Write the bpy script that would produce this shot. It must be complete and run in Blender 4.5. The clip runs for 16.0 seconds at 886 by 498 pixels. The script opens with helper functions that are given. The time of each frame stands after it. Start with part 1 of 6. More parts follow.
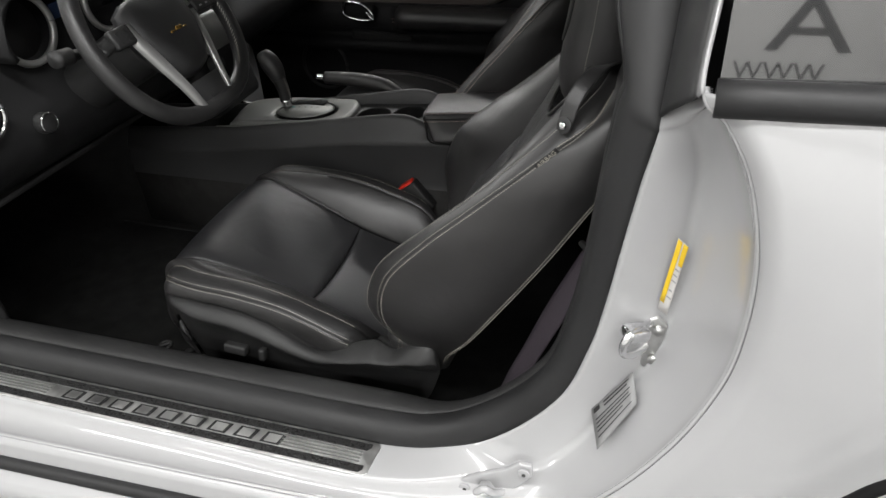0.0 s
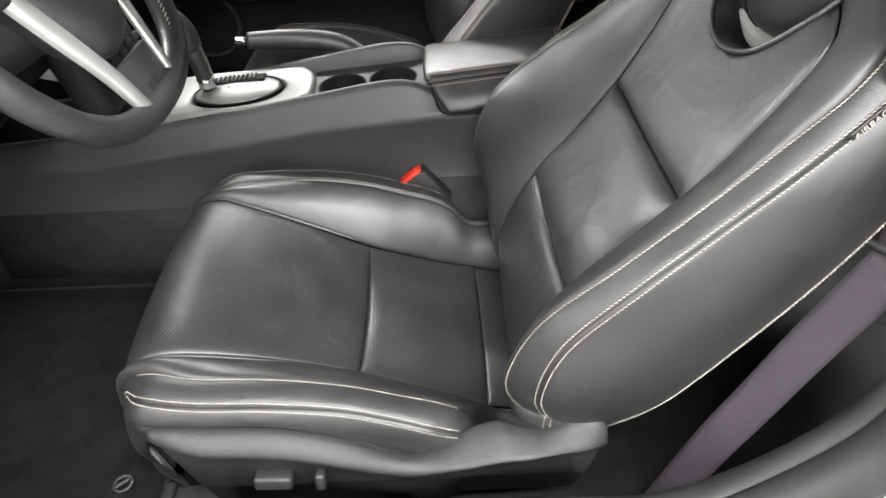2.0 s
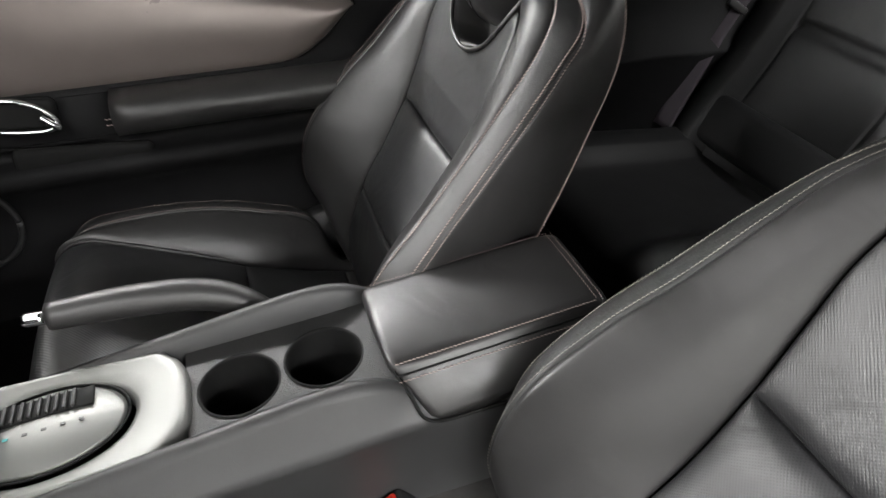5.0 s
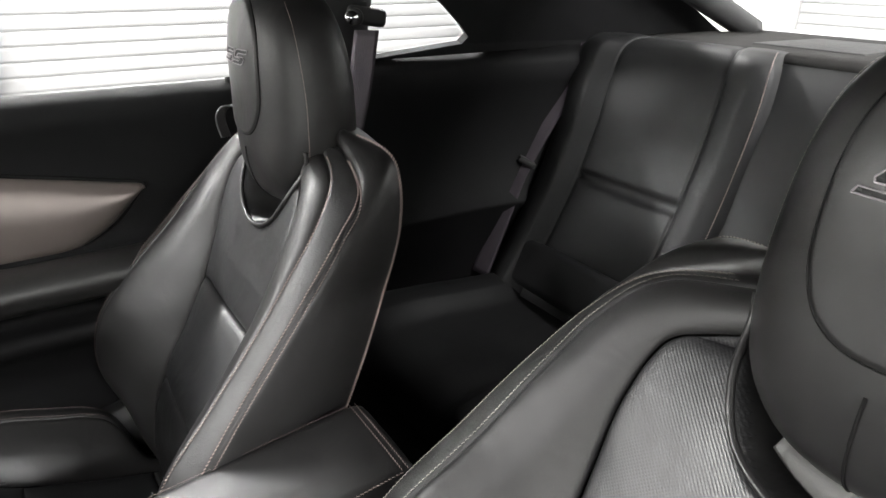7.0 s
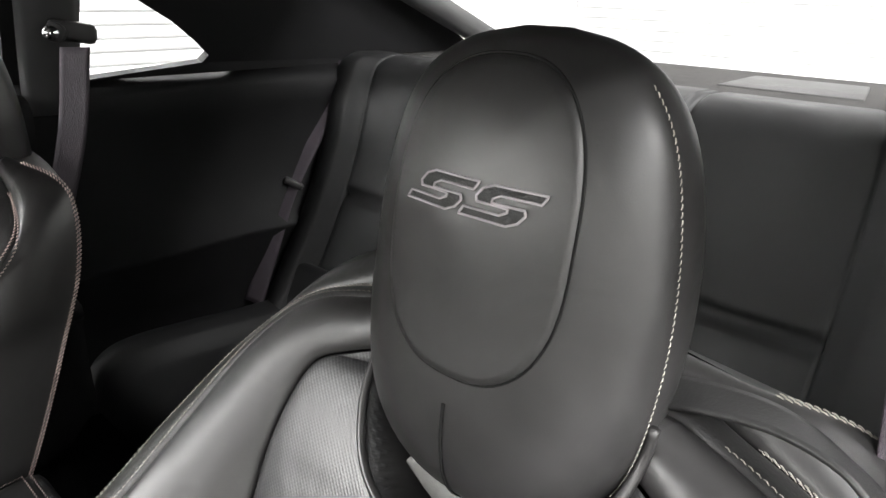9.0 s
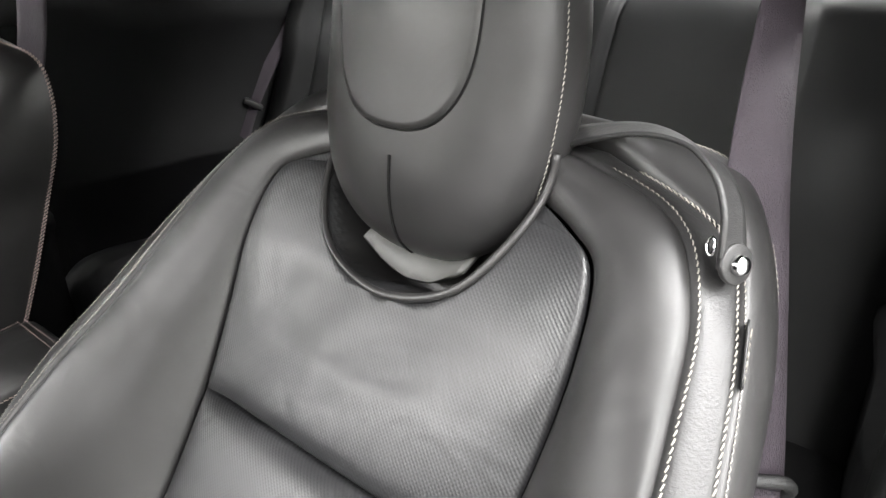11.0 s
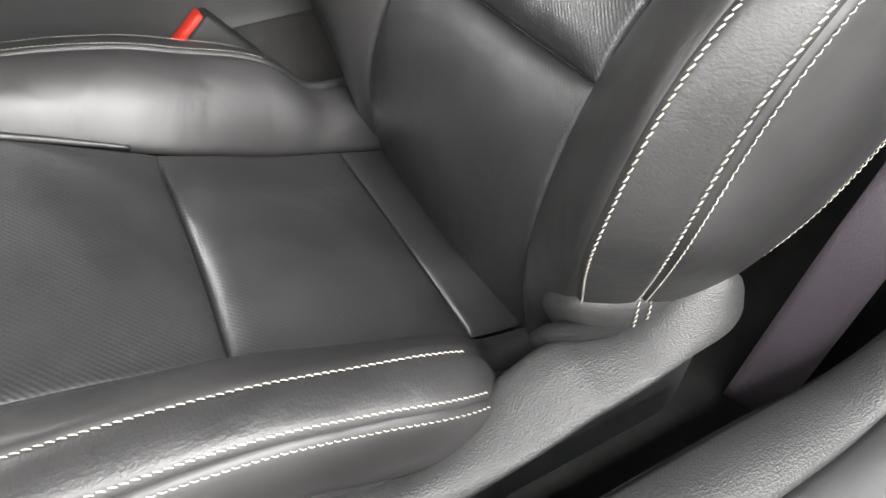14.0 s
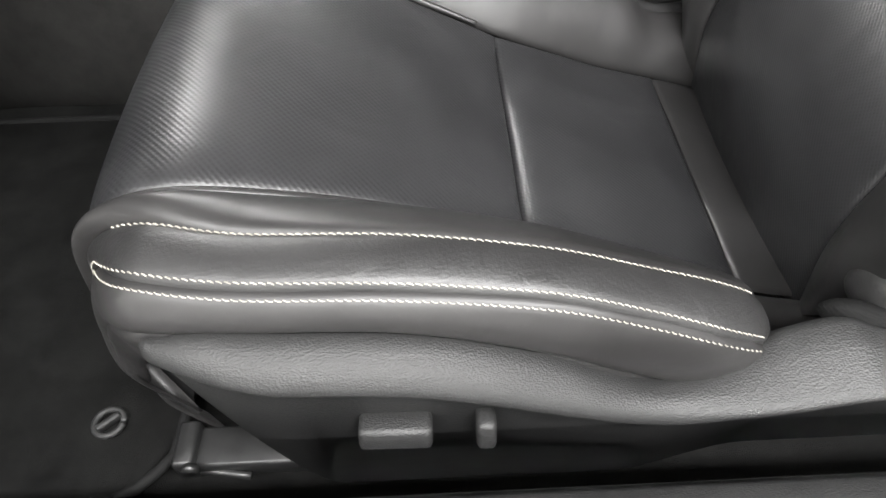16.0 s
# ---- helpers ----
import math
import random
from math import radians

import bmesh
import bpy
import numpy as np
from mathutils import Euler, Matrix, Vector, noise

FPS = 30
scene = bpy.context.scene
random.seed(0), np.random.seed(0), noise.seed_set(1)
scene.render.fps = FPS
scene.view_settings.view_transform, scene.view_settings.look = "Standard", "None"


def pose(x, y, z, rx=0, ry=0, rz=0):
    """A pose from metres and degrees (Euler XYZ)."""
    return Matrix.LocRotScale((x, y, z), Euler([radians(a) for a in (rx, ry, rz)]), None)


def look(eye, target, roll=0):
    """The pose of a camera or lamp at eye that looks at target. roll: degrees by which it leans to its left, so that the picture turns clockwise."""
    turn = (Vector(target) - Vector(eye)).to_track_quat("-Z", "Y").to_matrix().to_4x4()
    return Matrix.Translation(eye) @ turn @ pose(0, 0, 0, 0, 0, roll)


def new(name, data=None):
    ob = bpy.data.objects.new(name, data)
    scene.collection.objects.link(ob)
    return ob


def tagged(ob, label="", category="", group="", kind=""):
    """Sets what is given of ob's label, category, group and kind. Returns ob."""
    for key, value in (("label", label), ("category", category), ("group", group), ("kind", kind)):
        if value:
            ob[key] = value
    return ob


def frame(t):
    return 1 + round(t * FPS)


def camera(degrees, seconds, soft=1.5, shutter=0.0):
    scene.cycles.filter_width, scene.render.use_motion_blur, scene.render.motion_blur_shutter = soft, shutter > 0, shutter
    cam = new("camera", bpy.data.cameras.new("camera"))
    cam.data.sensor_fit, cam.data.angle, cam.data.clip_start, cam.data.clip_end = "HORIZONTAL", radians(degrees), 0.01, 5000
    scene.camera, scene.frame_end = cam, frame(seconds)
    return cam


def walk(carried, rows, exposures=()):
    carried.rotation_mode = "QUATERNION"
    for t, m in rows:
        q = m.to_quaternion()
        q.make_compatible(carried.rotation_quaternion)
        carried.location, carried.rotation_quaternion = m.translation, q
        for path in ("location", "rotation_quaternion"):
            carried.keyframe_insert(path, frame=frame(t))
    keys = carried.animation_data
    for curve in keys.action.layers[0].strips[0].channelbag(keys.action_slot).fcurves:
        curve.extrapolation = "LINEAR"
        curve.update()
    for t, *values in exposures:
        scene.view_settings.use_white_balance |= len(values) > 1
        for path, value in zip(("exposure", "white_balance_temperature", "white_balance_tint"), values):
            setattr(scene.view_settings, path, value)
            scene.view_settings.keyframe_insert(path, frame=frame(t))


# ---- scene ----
cam = camera(69.3, 16.0)
PATH = [
    (0, (0.404, -1.005, 1.285), (-0.093, 0.544, 0.122), -3.3),
    (0.5, (0.265, -0.946, 1.276), (-0.096, 0.634, 0.104), -3.1),
    (1, (0.148, -0.844, 1.21), (-0.084, 0.752, 0.028), -2.5),
    (1.5, (0.042, -0.758, 1.172), (-0.085, 0.808, -0.066), -2.4),
    (2, (-0.055, -0.677, 1.148), (-0.053, 0.841, -0.154), -2.6),
    (2.5, (-0.109, -0.614, 1.148), (0.024, 0.879, -0.177), -2.4),
    (3, (-0.128, -0.519, 1.159), (0.103, 0.958, -0.17), -1.8),
    (3.5, (-0.142, -0.403, 1.181), (0.134, 1.06, -0.154), -1.3),
    (4, (-0.161, -0.253, 1.165), (0.148, 1.213, -0.16), -1.3),
    (4.2, (-0.183, -0.188, 1.156), (0.168, 1.264, -0.173), -0.9),
    (6.3, (-0.134, -0.044, 1.165), (0.708, 1.541, 0.282), 0.5),
    (6.5, (-0.128, -0.047, 1.16), (0.771, 1.523, 0.308), 0.6),
    (7, (-0.084, -0.088, 1.166), (0.92, 1.439, 0.353), 0.5),
    (7.5, (0.001, -0.139, 1.167), (1.128, 1.317, 0.384), 0.6),
    (8, (0.041, -0.159, 1.167), (1.31, 1.182, 0.397), 1.1),
    (8.2, (0.049, -0.162, 1.164), (1.353, 1.145, 0.397), 1.2),
    (10.3, (0.06, -0.198, 1.12), (1.528, 0.929, 0.361), 2.4),
    (10.5, (0.037, -0.218, 1.105), (1.508, 0.89, 0.325), 2.4),
    (11, (-0.028, -0.263, 1.066), (1.407, 0.845, 0.222), 0.9),
    (11.5, (-0.096, -0.32, 0.98), (1.319, 0.771, 0.081), 1.2),
    (12, (-0.133, -0.338, 0.92), (1.206, 0.771, -0.068), 0.7),
    (12.5, (-0.151, -0.354, 0.877), (1.059, 0.804, -0.216), -0.8),
    (13, (-0.149, -0.367, 0.836), (0.877, 0.831, -0.394), -2.0),
    (13.5, (-0.155, -0.379, 0.81), (0.668, 0.86, -0.527), -1.9),
    (14, (-0.166, -0.4, 0.79), (0.477, 0.875, -0.61), -1.8),
    (14.5, (-0.186, -0.421, 0.774), (0.311, 0.869, -0.671), -1.2),
    (15, (-0.209, -0.434, 0.77), (0.114, 0.852, -0.727), -2.0),
    (15.5, (-0.227, -0.438, 0.779), (-0.057, 0.854, -0.738), -2.2),
    (16, (-0.246, -0.426, 0.8), (-0.24, 0.867, -0.726), -2.5),
]
walk(cam, [(t, look(eye, target, roll)) for t, eye, target, roll in PATH],
     exposures=[(0, -0.95), (0.5, -0.6), (1.0, 0.22), (1.5, 0.75), (2.0, 0.95), (3.5, 0.95), (4.0, 0.85), (6.5, 0.9), (8, 1.05), (10.5, 1.3), (12.5, 0.95), (14, 1.1), (16, 0.95)])

# ---- world and light ----
world = bpy.data.worlds.new("garage_air")
scene.world = world
world.use_nodes = True
world.node_tree.nodes["Background"].inputs[0].default_value = (0.9, 0.95, 1.0, 1)
world.node_tree.nodes["Background"].inputs[1].default_value = 0.03


def area(name, eye, target, sx, sy, watts, col=(1, 0.992, 0.985)):
    d = bpy.data.lights.new(name, "AREA")
    d.shape, d.size, d.size_y, d.energy, d.color = "RECTANGLE", sx, sy, watts, col
    ob = new(name, d)
    ob.matrix_world = look(eye, target)
    return ob


# ---- materials ----
def mat(name, col, rough=0.5, metal=0.0, coat=0.0, spec=0.5, emit=0.0):
    m = bpy.data.materials.new(name)
    m.use_nodes = True
    b = m.node_tree.nodes["Principled BSDF"]
    b.inputs["Base Color"].default_value = (*col, 1)
    b.inputs["Roughness"].default_value = rough
    b.inputs["Metallic"].default_value = metal
    b.inputs["Coat Weight"].default_value = coat
    b.inputs["Coat Roughness"].default_value = 0.05
    b.inputs["Specular IOR Level"].default_value = spec
    if emit:
        b.inputs["Emission Color"].default_value = (*col, 1)
        b.inputs["Emission Strength"].default_value = emit
    return m


def node(m, kind, **inputs):
    n = m.node_tree.nodes.new(kind)
    for key, value in inputs.items():
        n.inputs[key.replace("_", " ")].default_value = value
    return n


def wire(m, a, out, b, into):
    m.node_tree.links.new(a.outputs[out], b.inputs[into])


def textured(m, scale=400.0, bump=0.15, dist=0.001, vary=0.25, vary_scale=9.0, rough_vary=0.12, kind="noise", stretch=(1, 1, 1)):
    """Fine relief, and slow changes of colour and gloss, at real size."""
    b = m.node_tree.nodes["Principled BSDF"]
    tc = node(m, "ShaderNodeTexCoord")
    mp = node(m, "ShaderNodeMapping")
    mp.inputs["Scale"].default_value = stretch
    wire(m, tc, "Object", mp, "Vector")
    if kind == "voronoi":
        fine = node(m, "ShaderNodeTexVoronoi", Scale=scale)
        height = "Distance"
    else:
        fine = node(m, "ShaderNodeTexNoise", Scale=scale, Detail=3.0, Roughness=0.6)
        height = "Fac"
    wire(m, mp, "Vector", fine, "Vector")
    bp = node(m, "ShaderNodeBump", Strength=bump, Distance=dist)
    wire(m, fine, height, bp, "Height")
    wire(m, bp, "Normal", b, "Normal")
    slow = node(m, "ShaderNodeTexNoise", Scale=vary_scale, Detail=5.0, Roughness=0.65)
    wire(m, tc, "Object", slow, "Vector")
    col = b.inputs["Base Color"].default_value[:3]
    ramp = node(m, "ShaderNodeValToRGB")
    ramp.color_ramp.elements[0].position, ramp.color_ramp.elements[1].position = 0.3, 0.7
    ramp.color_ramp.elements[0].color = (*[c * (1 - vary) for c in col], 1)
    ramp.color_ramp.elements[1].color = (*[c * (1 + vary) for c in col], 1)
    wire(m, slow, "Fac", ramp, "Fac")
    wire(m, ramp, "Color", b, "Base Color")
    r = b.inputs["Roughness"].default_value
    mr = node(m, "ShaderNodeMapRange")
    mr.inputs["From Min"].default_value, mr.inputs["From Max"].default_value = 0.3, 0.7
    mr.inputs["To Min"].default_value, mr.inputs["To Max"].default_value = max(0.03, r - rough_vary), r + rough_vary
    wire(m, slow, "Fac", mr, "Value")
    wire(m, mr, "Result", b, "Roughness")
    return m


def creased(m, scale=16.0, dist=0.0024, strength=0.6):
    """Soft hollows and swellings of leather that has been sat on, under its fine grain."""
    tc = node(m, "ShaderNodeTexCoord")
    big = node(m, "ShaderNodeTexNoise", Scale=scale, Detail=2.5, Roughness=0.55, Distortion=0.6)
    wire(m, tc, "Object", big, "Vector")
    bp = node(m, "ShaderNodeBump", Strength=strength, Distance=dist)
    wire(m, big, "Fac", bp, "Height")
    wire(m, bp, "Normal", m.node_tree.nodes["Bump"], "Normal")
    return m


def perforated(m, along, pitch=0.0024, tilt=0.0, depth=0.2):
    """Rows of small holes pressed into the leather: across y, and along the given direction."""
    b = m.node_tree.nodes["Principled BSDF"]
    tc = node(m, "ShaderNodeTexCoord")
    prev = m.node_tree.nodes["Bump"]
    rot = node(m, "ShaderNodeMapping")
    rot.inputs["Rotation"].default_value = (0, radians(tilt), 0)
    wire(m, tc, "Object", rot, "Vector")
    slant = node(m, "ShaderNodeMapping")
    slant.inputs["Rotation"].default_value = (radians(45), 0, 0) if along == "Z" else (0, 0, radians(45))
    wire(m, rot, "Vector", slant, "Vector")
    mul = node(m, "ShaderNodeMath")
    mul.operation = "MULTIPLY"
    for k, axis in enumerate((along, "Y")):
        w = node(m, "ShaderNodeTexWave", Scale=0.314159 / pitch)
        w.bands_direction = axis
        wire(m, slant, "Vector", w, "Vector")
        wire(m, w, "Fac", mul, k)
    half = node(m, "ShaderNodeMath")
    half.operation = "ADD"
    wire(m, mul, "Value", half, 0)
    wire(m, w, "Fac", half, 1)
    bp = node(m, "ShaderNodeBump", Strength=depth, Distance=0.0006)
    bp.invert = True
    shade = node(m, "ShaderNodeMapRange")
    shade.inputs["From Max"].default_value = 2.0
    shade.inputs["To Min"].default_value, shade.inputs["To Max"].default_value = 1.25, 0.7
    wire(m, half, "Value", shade, "Value")
    mix = node(m, "ShaderNodeVectorMath")
    mix.operation = "MULTIPLY"
    wire(m, m.node_tree.nodes["Color Ramp"], "Color", mix, 0)
    wire(m, shade, "Result", mix, 1)
    wire(m, mix, "Vector", b, "Base Color")
    wire(m, half, "Value", bp, "Height")
    wire(m, prev, "Normal", bp, "Normal")
    wire(m, bp, "Normal", b, "Normal")
    return m


LEATHER = creased(textured(mat("black_leather", (0.019, 0.0184, 0.0184), 0.41), 900, 0.10, 0.0005, 0.2, 7, 0.09))
LEATHER_GRAIN = textured(mat("grained_black_leather", (0.019, 0.0187, 0.0188), 0.42), 430, 0.42, 0.0008, 0.2, 9, 0.07, stretch=(1, 1, 1.9))
creased(LEATHER_GRAIN, 30, 0.0015)
PERFO = perforated(textured(mat("perforated_seat_leather", (0.016, 0.016, 0.0168), 0.40), 700, 0.12, 0.0005, 0.2, 7, 0.09), "X", pitch=0.0036, depth=0.14)
PERFO_BACK = perforated(textured(mat("perforated_back_leather", (0.016, 0.016, 0.0168), 0.40), 700, 0.12, 0.0005, 0.2, 7, 0.09), "Z", pitch=0.0026, tilt=-36, depth=0.13)
creased(PERFO, 12, 0.004)
creased(PERFO_BACK, 12, 0.004)
PLASTIC = textured(mat("grained_black_plastic", (0.017, 0.017, 0.017), 0.52, spec=0.45), 820, 0.5, 0.0007, 0.15, 10, 0.06, "voronoi", stretch=(0.7, 1, 1.4))
SOFT = textured(mat("soft_black_trim", (0.029, 0.029, 0.0295), 0.52), 700, 0.3, 0.0005, 0.2, 8, 0.08)
# SOFT darkened; the shade at the rear and passenger door is in the colour.
SHADED_TRIM = textured(mat("soft_black_trim_shaded", (0.005, 0.005, 0.0054), 0.7, spec=0.2), 700, 0.3, 0.0005, 0.2, 8, 0.08)
# Seat leather again, duller and darker to hold the rear bench's shade.
SHADED_LEATHER = textured(mat("black_leather_shaded", (0.010, 0.010, 0.0106), 0.55, spec=0.4), 900, 0.10, 0.0005, 0.2, 7, 0.07)
# SOFT again, darkened: the dash's shadow is put into the colour.
SHADED_DASH = textured(mat("black_dash_trim_shaded", (0.010, 0.010, 0.0105), 0.6, spec=0.35), 700, 0.3, 0.0005, 0.2, 8, 0.08)
# Near-black: shade in wells, bowls and undersides put into colour; real dark joints too.
DARK = textured(mat("black_joints_and_shade", (0.006, 0.006, 0.006), 0.8, spec=0.2), 300, 0.2, 0.001, 0.3, 8, 0.1)
CARPET = textured(mat("charcoal_carpet", (0.009, 0.009, 0.0087), 0.95, spec=0.1), 1200, 1.0, 0.003, 0.45, 25, 0.03)
RUBBER = textured(mat("black_rubber_seal", (0.012, 0.012, 0.0125), 0.6), 500, 0.15, 0.0006, 0.2, 10, 0.1)
PAINT = textured(mat("white_car_paint", (0.4, 0.4, 0.404), 0.22, coat=1.0), 60, 0.01, 0.0005, 0.015, 3, 0.03)
THREAD = textured(mat("pale_grey_thread", (0.28, 0.264, 0.232), 0.8), 3000, 0.5, 0.0003, 0.25, 60, 0.05)
PTHREAD = textured(mat("grey_brown_thread", (0.30, 0.235, 0.215), 0.8), 3000, 0.5, 0.0003, 0.25, 60, 0.05)
BELT = textured(mat("purple_grey_belt_webbing", (0.030, 0.0225, 0.030), 0.65), 700, 1.0, 0.0012, 0.2, 12, 0.05, stretch=(1.5, 1.5, 0.12))
CHROME = textured(mat("polished_chrome", (0.75, 0.75, 0.76), 0.08, 1.0), 60, 0.02, 0.0004, 0.05, 20, 0.03)
SILVER = textured(mat("satin_silver_plastic", (0.18, 0.182, 0.174), 0.44, 0.5), 1500, 0.06, 0.0003, 0.06, 12, 0.06)
STEEL = textured(mat("dull_zinc_steel", (0.6, 0.6, 0.59), 0.40, 1.0), 400, 0.2, 0.0005, 0.2, 30, 0.1)
TAUPE = textured(mat("taupe_satin_door_panel", (0.16, 0.135, 0.125), 0.3, 0.35), 800, 0.05, 0.0003, 0.06, 6, 0.05)
RIBBED = textured(mat("ribbed_black_fabric", (0.005, 0.005, 0.005), 0.85, spec=0.2), 300, 0.9, 0.0012, 0.15, 12, 0.05, stretch=(0.12, 0.12, 2.2))
RED = textured(mat("red_button_plastic", (0.62, 0.03, 0.015), 0.4), 600, 0.1, 0.0004, 0.1, 20, 0.05)
GOLD = textured(mat("gold_badge", (0.55, 0.33, 0.08), 0.25, 0.9), 200, 0.05, 0.0003, 0.1, 40, 0.05)
CARBON = textured(mat("dark_woven_inlay", (0.014, 0.014, 0.014), 0.3), 700, 0.7, 0.0008, 0.3, 300, 0.1, "voronoi")
YELLOW = textured(mat("yellow_sticker", (0.75, 0.5, 0.02), 0.5), 200, 0.03, 0.0003, 0.05, 30, 0.05)
STICKER = textured(mat("white_sticker", (0.6, 0.58, 0.56), 0.5), 200, 0.03, 0.0003, 0.05, 30, 0.05)
GREY_STICKER = textured(mat("grey_printed_sticker", (0.2, 0.2, 0.2), 0.45), 200, 0.03, 0.0003, 0.08, 30, 0.05)
INK = mat("black_ink", (0.012, 0.012, 0.012), 0.5)
GREY_INK = mat("grey_ink", (0.32, 0.32, 0.32), 0.6)
GLASS = mat("tinted_glass", (0.5, 0.5, 0.5), 0.02)
GLASS.node_tree.nodes["Principled BSDF"].inputs["Transmission Weight"].default_value = 1.0
GLASS.node_tree.nodes["Principled BSDF"].inputs["IOR"].default_value = 1.0
CONCRETE = textured(mat("painted_garage_floor", (0.12, 0.12, 0.12), 0.35), 40, 0.1, 0.002, 0.2, 1.5, 0.1)
WALLPAINT = textured(mat("white_garage_wall", (0.78, 0.78, 0.76), 0.7), 80, 0.1, 0.002, 0.05, 0.8, 0.05)
SHELF = textured(mat("grey_shelf_carpet", (0.04, 0.039, 0.038), 0.95, spec=0.1), 900, 0.8, 0.002, 0.25, 20, 0.03)
SLAT = textured(mat("white_shutter_slat", (0.6, 0.6, 0.6), 0.5), 60, 0.05, 0.001, 0.04, 2, 0.05)
SPOKE = textured(mat("satin_silver_spoke", (0.42, 0.42, 0.41), 0.34, 0.7), 1500, 0.05, 0.0003, 0.06, 12, 0.06)
SILVER_SOFT = textured(mat("pale_grey_plastic", (0.062, 0.062, 0.059), 0.5), 900, 0.3, 0.0005, 0.08, 15, 0.05)
STEEL_DARK = textured(mat("dark_oiled_steel", (0.06, 0.06, 0.06), 0.4, 0.8), 300, 0.2, 0.0005, 0.2, 20, 0.1)
GREY_THREAD = textured(mat("grey_embroidery", (0.27, 0.25, 0.26), 0.7), 2500, 0.6, 0.0004, 0.2, 60, 0.05)
DARKGLASS = mat("dark_privacy_glass", (0.03, 0.03, 0.03), 0.02, coat=1.0, spec=1.0)
LAMP_WATTS = 130
TEAL = textured(mat("teal_fabric", (0.05, 0.25, 0.25), 0.8), 200, 0.3, 0.002, 0.2, 12, 0.05)
BLUE = textured(mat("blue_plastic", (0.012, 0.03, 0.08), 0.5), 200, 0.1, 0.001, 0.1, 12, 0.05)


# ---- building helpers ----
def part(name, bm, material, parent=None, label="", smooth=True):
    me = bpy.data.meshes.new(name)
    bmesh.ops.recalc_face_normals(bm, faces=bm.faces)
    bm.to_mesh(me)
    bm.free()
    if smooth:
        me.shade_smooth()
    me.materials.append(material)
    ob = new(name, me)
    ob.parent = parent
    if label:
        tagged(ob, label)
    return ob


def thing(name, label, category, place=(0, 0, 0), group="", kind=""):
    ob = new(name)
    ob.location = place
    return tagged(ob, label, category, group, kind)


def spline(points, n):
    """n points evenly along a smooth curve through the given ones."""
    p = np.array(points, float)
    if len(p) == 2:
        f = np.linspace(0, 1, n)[:, None]
        return p[0] * (1 - f) + p[1] * f
    ext = np.vstack([2 * p[0] - p[1], p, 2 * p[-1] - p[-2]])
    k = max(8, 4 * n // len(p))
    out = []
    for i in range(1, len(ext) - 2):
        a, b, c, d = ext[i - 1:i + 3]
        for t in np.linspace(0, 1, k, endpoint=False):
            out.append(0.5 * (2 * b + (c - a) * t + (2 * a - 5 * b + 4 * c - d) * t * t + (3 * b - a - 3 * c + d) * t ** 3))
    out = np.array(out + [p[-1]])
    s = np.concatenate([[0], np.cumsum(np.linalg.norm(np.diff(out, axis=0), axis=1))])
    f = np.linspace(0, s[-1], n)
    return np.stack([np.interp(f, s, out[:, c]) for c in range(p.shape[1])], 1)


def through_knots(points, n):
    """Like spline, but every given point falls on an even fraction of the n samples."""
    p = np.array(points, float)
    ext = np.vstack([2 * p[0] - p[1], p, 2 * p[-1] - p[-2]])
    out = []
    for f in np.linspace(0, len(p) - 1, n):
        i = min(int(f), len(p) - 2)
        t = f - i
        a, b, c, d = ext[i:i + 4]
        out.append(0.5 * (2 * b + (c - a) * t + (2 * a - 5 * b + 4 * c - d) * t * t + (3 * b - a - 3 * c + d) * t ** 3))
    return np.array(out)


def grid_bm(g, ring=False, caps=False):
    """A mesh over a grid of points, rows by columns."""
    bm = bmesh.new()
    n, m = len(g), len(g[0])
    vs = [[bm.verts.new(tuple(map(float, q))) for q in row] for row in g]
    for i in range(n - 1):
        for j in range(m if ring else m - 1):
            bm.faces.new((vs[i][j], vs[i][(j + 1) % m], vs[i + 1][(j + 1) % m], vs[i + 1][j]))
    if caps:
        bm.faces.new(vs[0])
        bm.faces.new(vs[-1][::-1])
    return bm


def normals_of(g):
    du = np.gradient(g, axis=0)
    dv = np.gradient(g, axis=1)
    n = np.cross(du, dv)
    return n / np.maximum(np.linalg.norm(n, axis=2, keepdims=True), 1e-9)


def shell(g, thick):
    """A sheet with thickness, from a grid of points."""
    g = np.array(g, float)
    back = g - normals_of(g) * thick
    ring = np.concatenate([g, back[:, ::-1]], axis=1)
    return grid_bm(ring, ring=True, caps=True)


def tube(points, r, sides=10, n=40, close=False, flat=1.0):
    p = np.array(points, float) if close else spline(points, n)
    n = len(p)
    tan = np.gradient(p, axis=0)
    if close:
        tan = np.roll(p, -1, 0) - np.roll(p, 1, 0)
    tan /= np.linalg.norm(tan, axis=1, keepdims=True)
    up = np.array([0.0, 0.0, 1.0]) if abs(tan[0][2]) < 0.9 else np.array([0.0, 1.0, 0.0])
    rows = []
    for i in range(n):
        a = np.cross(tan[i], up)
        a /= np.linalg.norm(a)
        up = np.cross(a, tan[i])
        rr = r(i / (n - 1)) if callable(r) else r
        rows.append([p[i] + rr * (math.cos(q) * a + flat * math.sin(q) * up) for q in np.linspace(0, 2 * math.pi, sides, endpoint=False)])
    if close:
        rows.append(rows[0])
    return grid_bm(rows, ring=True, caps=not close)


def box(size, place=(0, 0, 0), bevel=0.0, turn=(0, 0, 0), segs=2):
    bm = bmesh.new()
    bmesh.ops.create_cube(bm, size=1)
    bmesh.ops.scale(bm, vec=size, verts=bm.verts)
    if bevel:
        bmesh.ops.bevel(bm, geom=bm.edges[:], offset=bevel, segments=segs, affect="EDGES", profile=0.5)
    bmesh.ops.transform(bm, matrix=pose(*place, *turn), verts=bm.verts)
    return bm


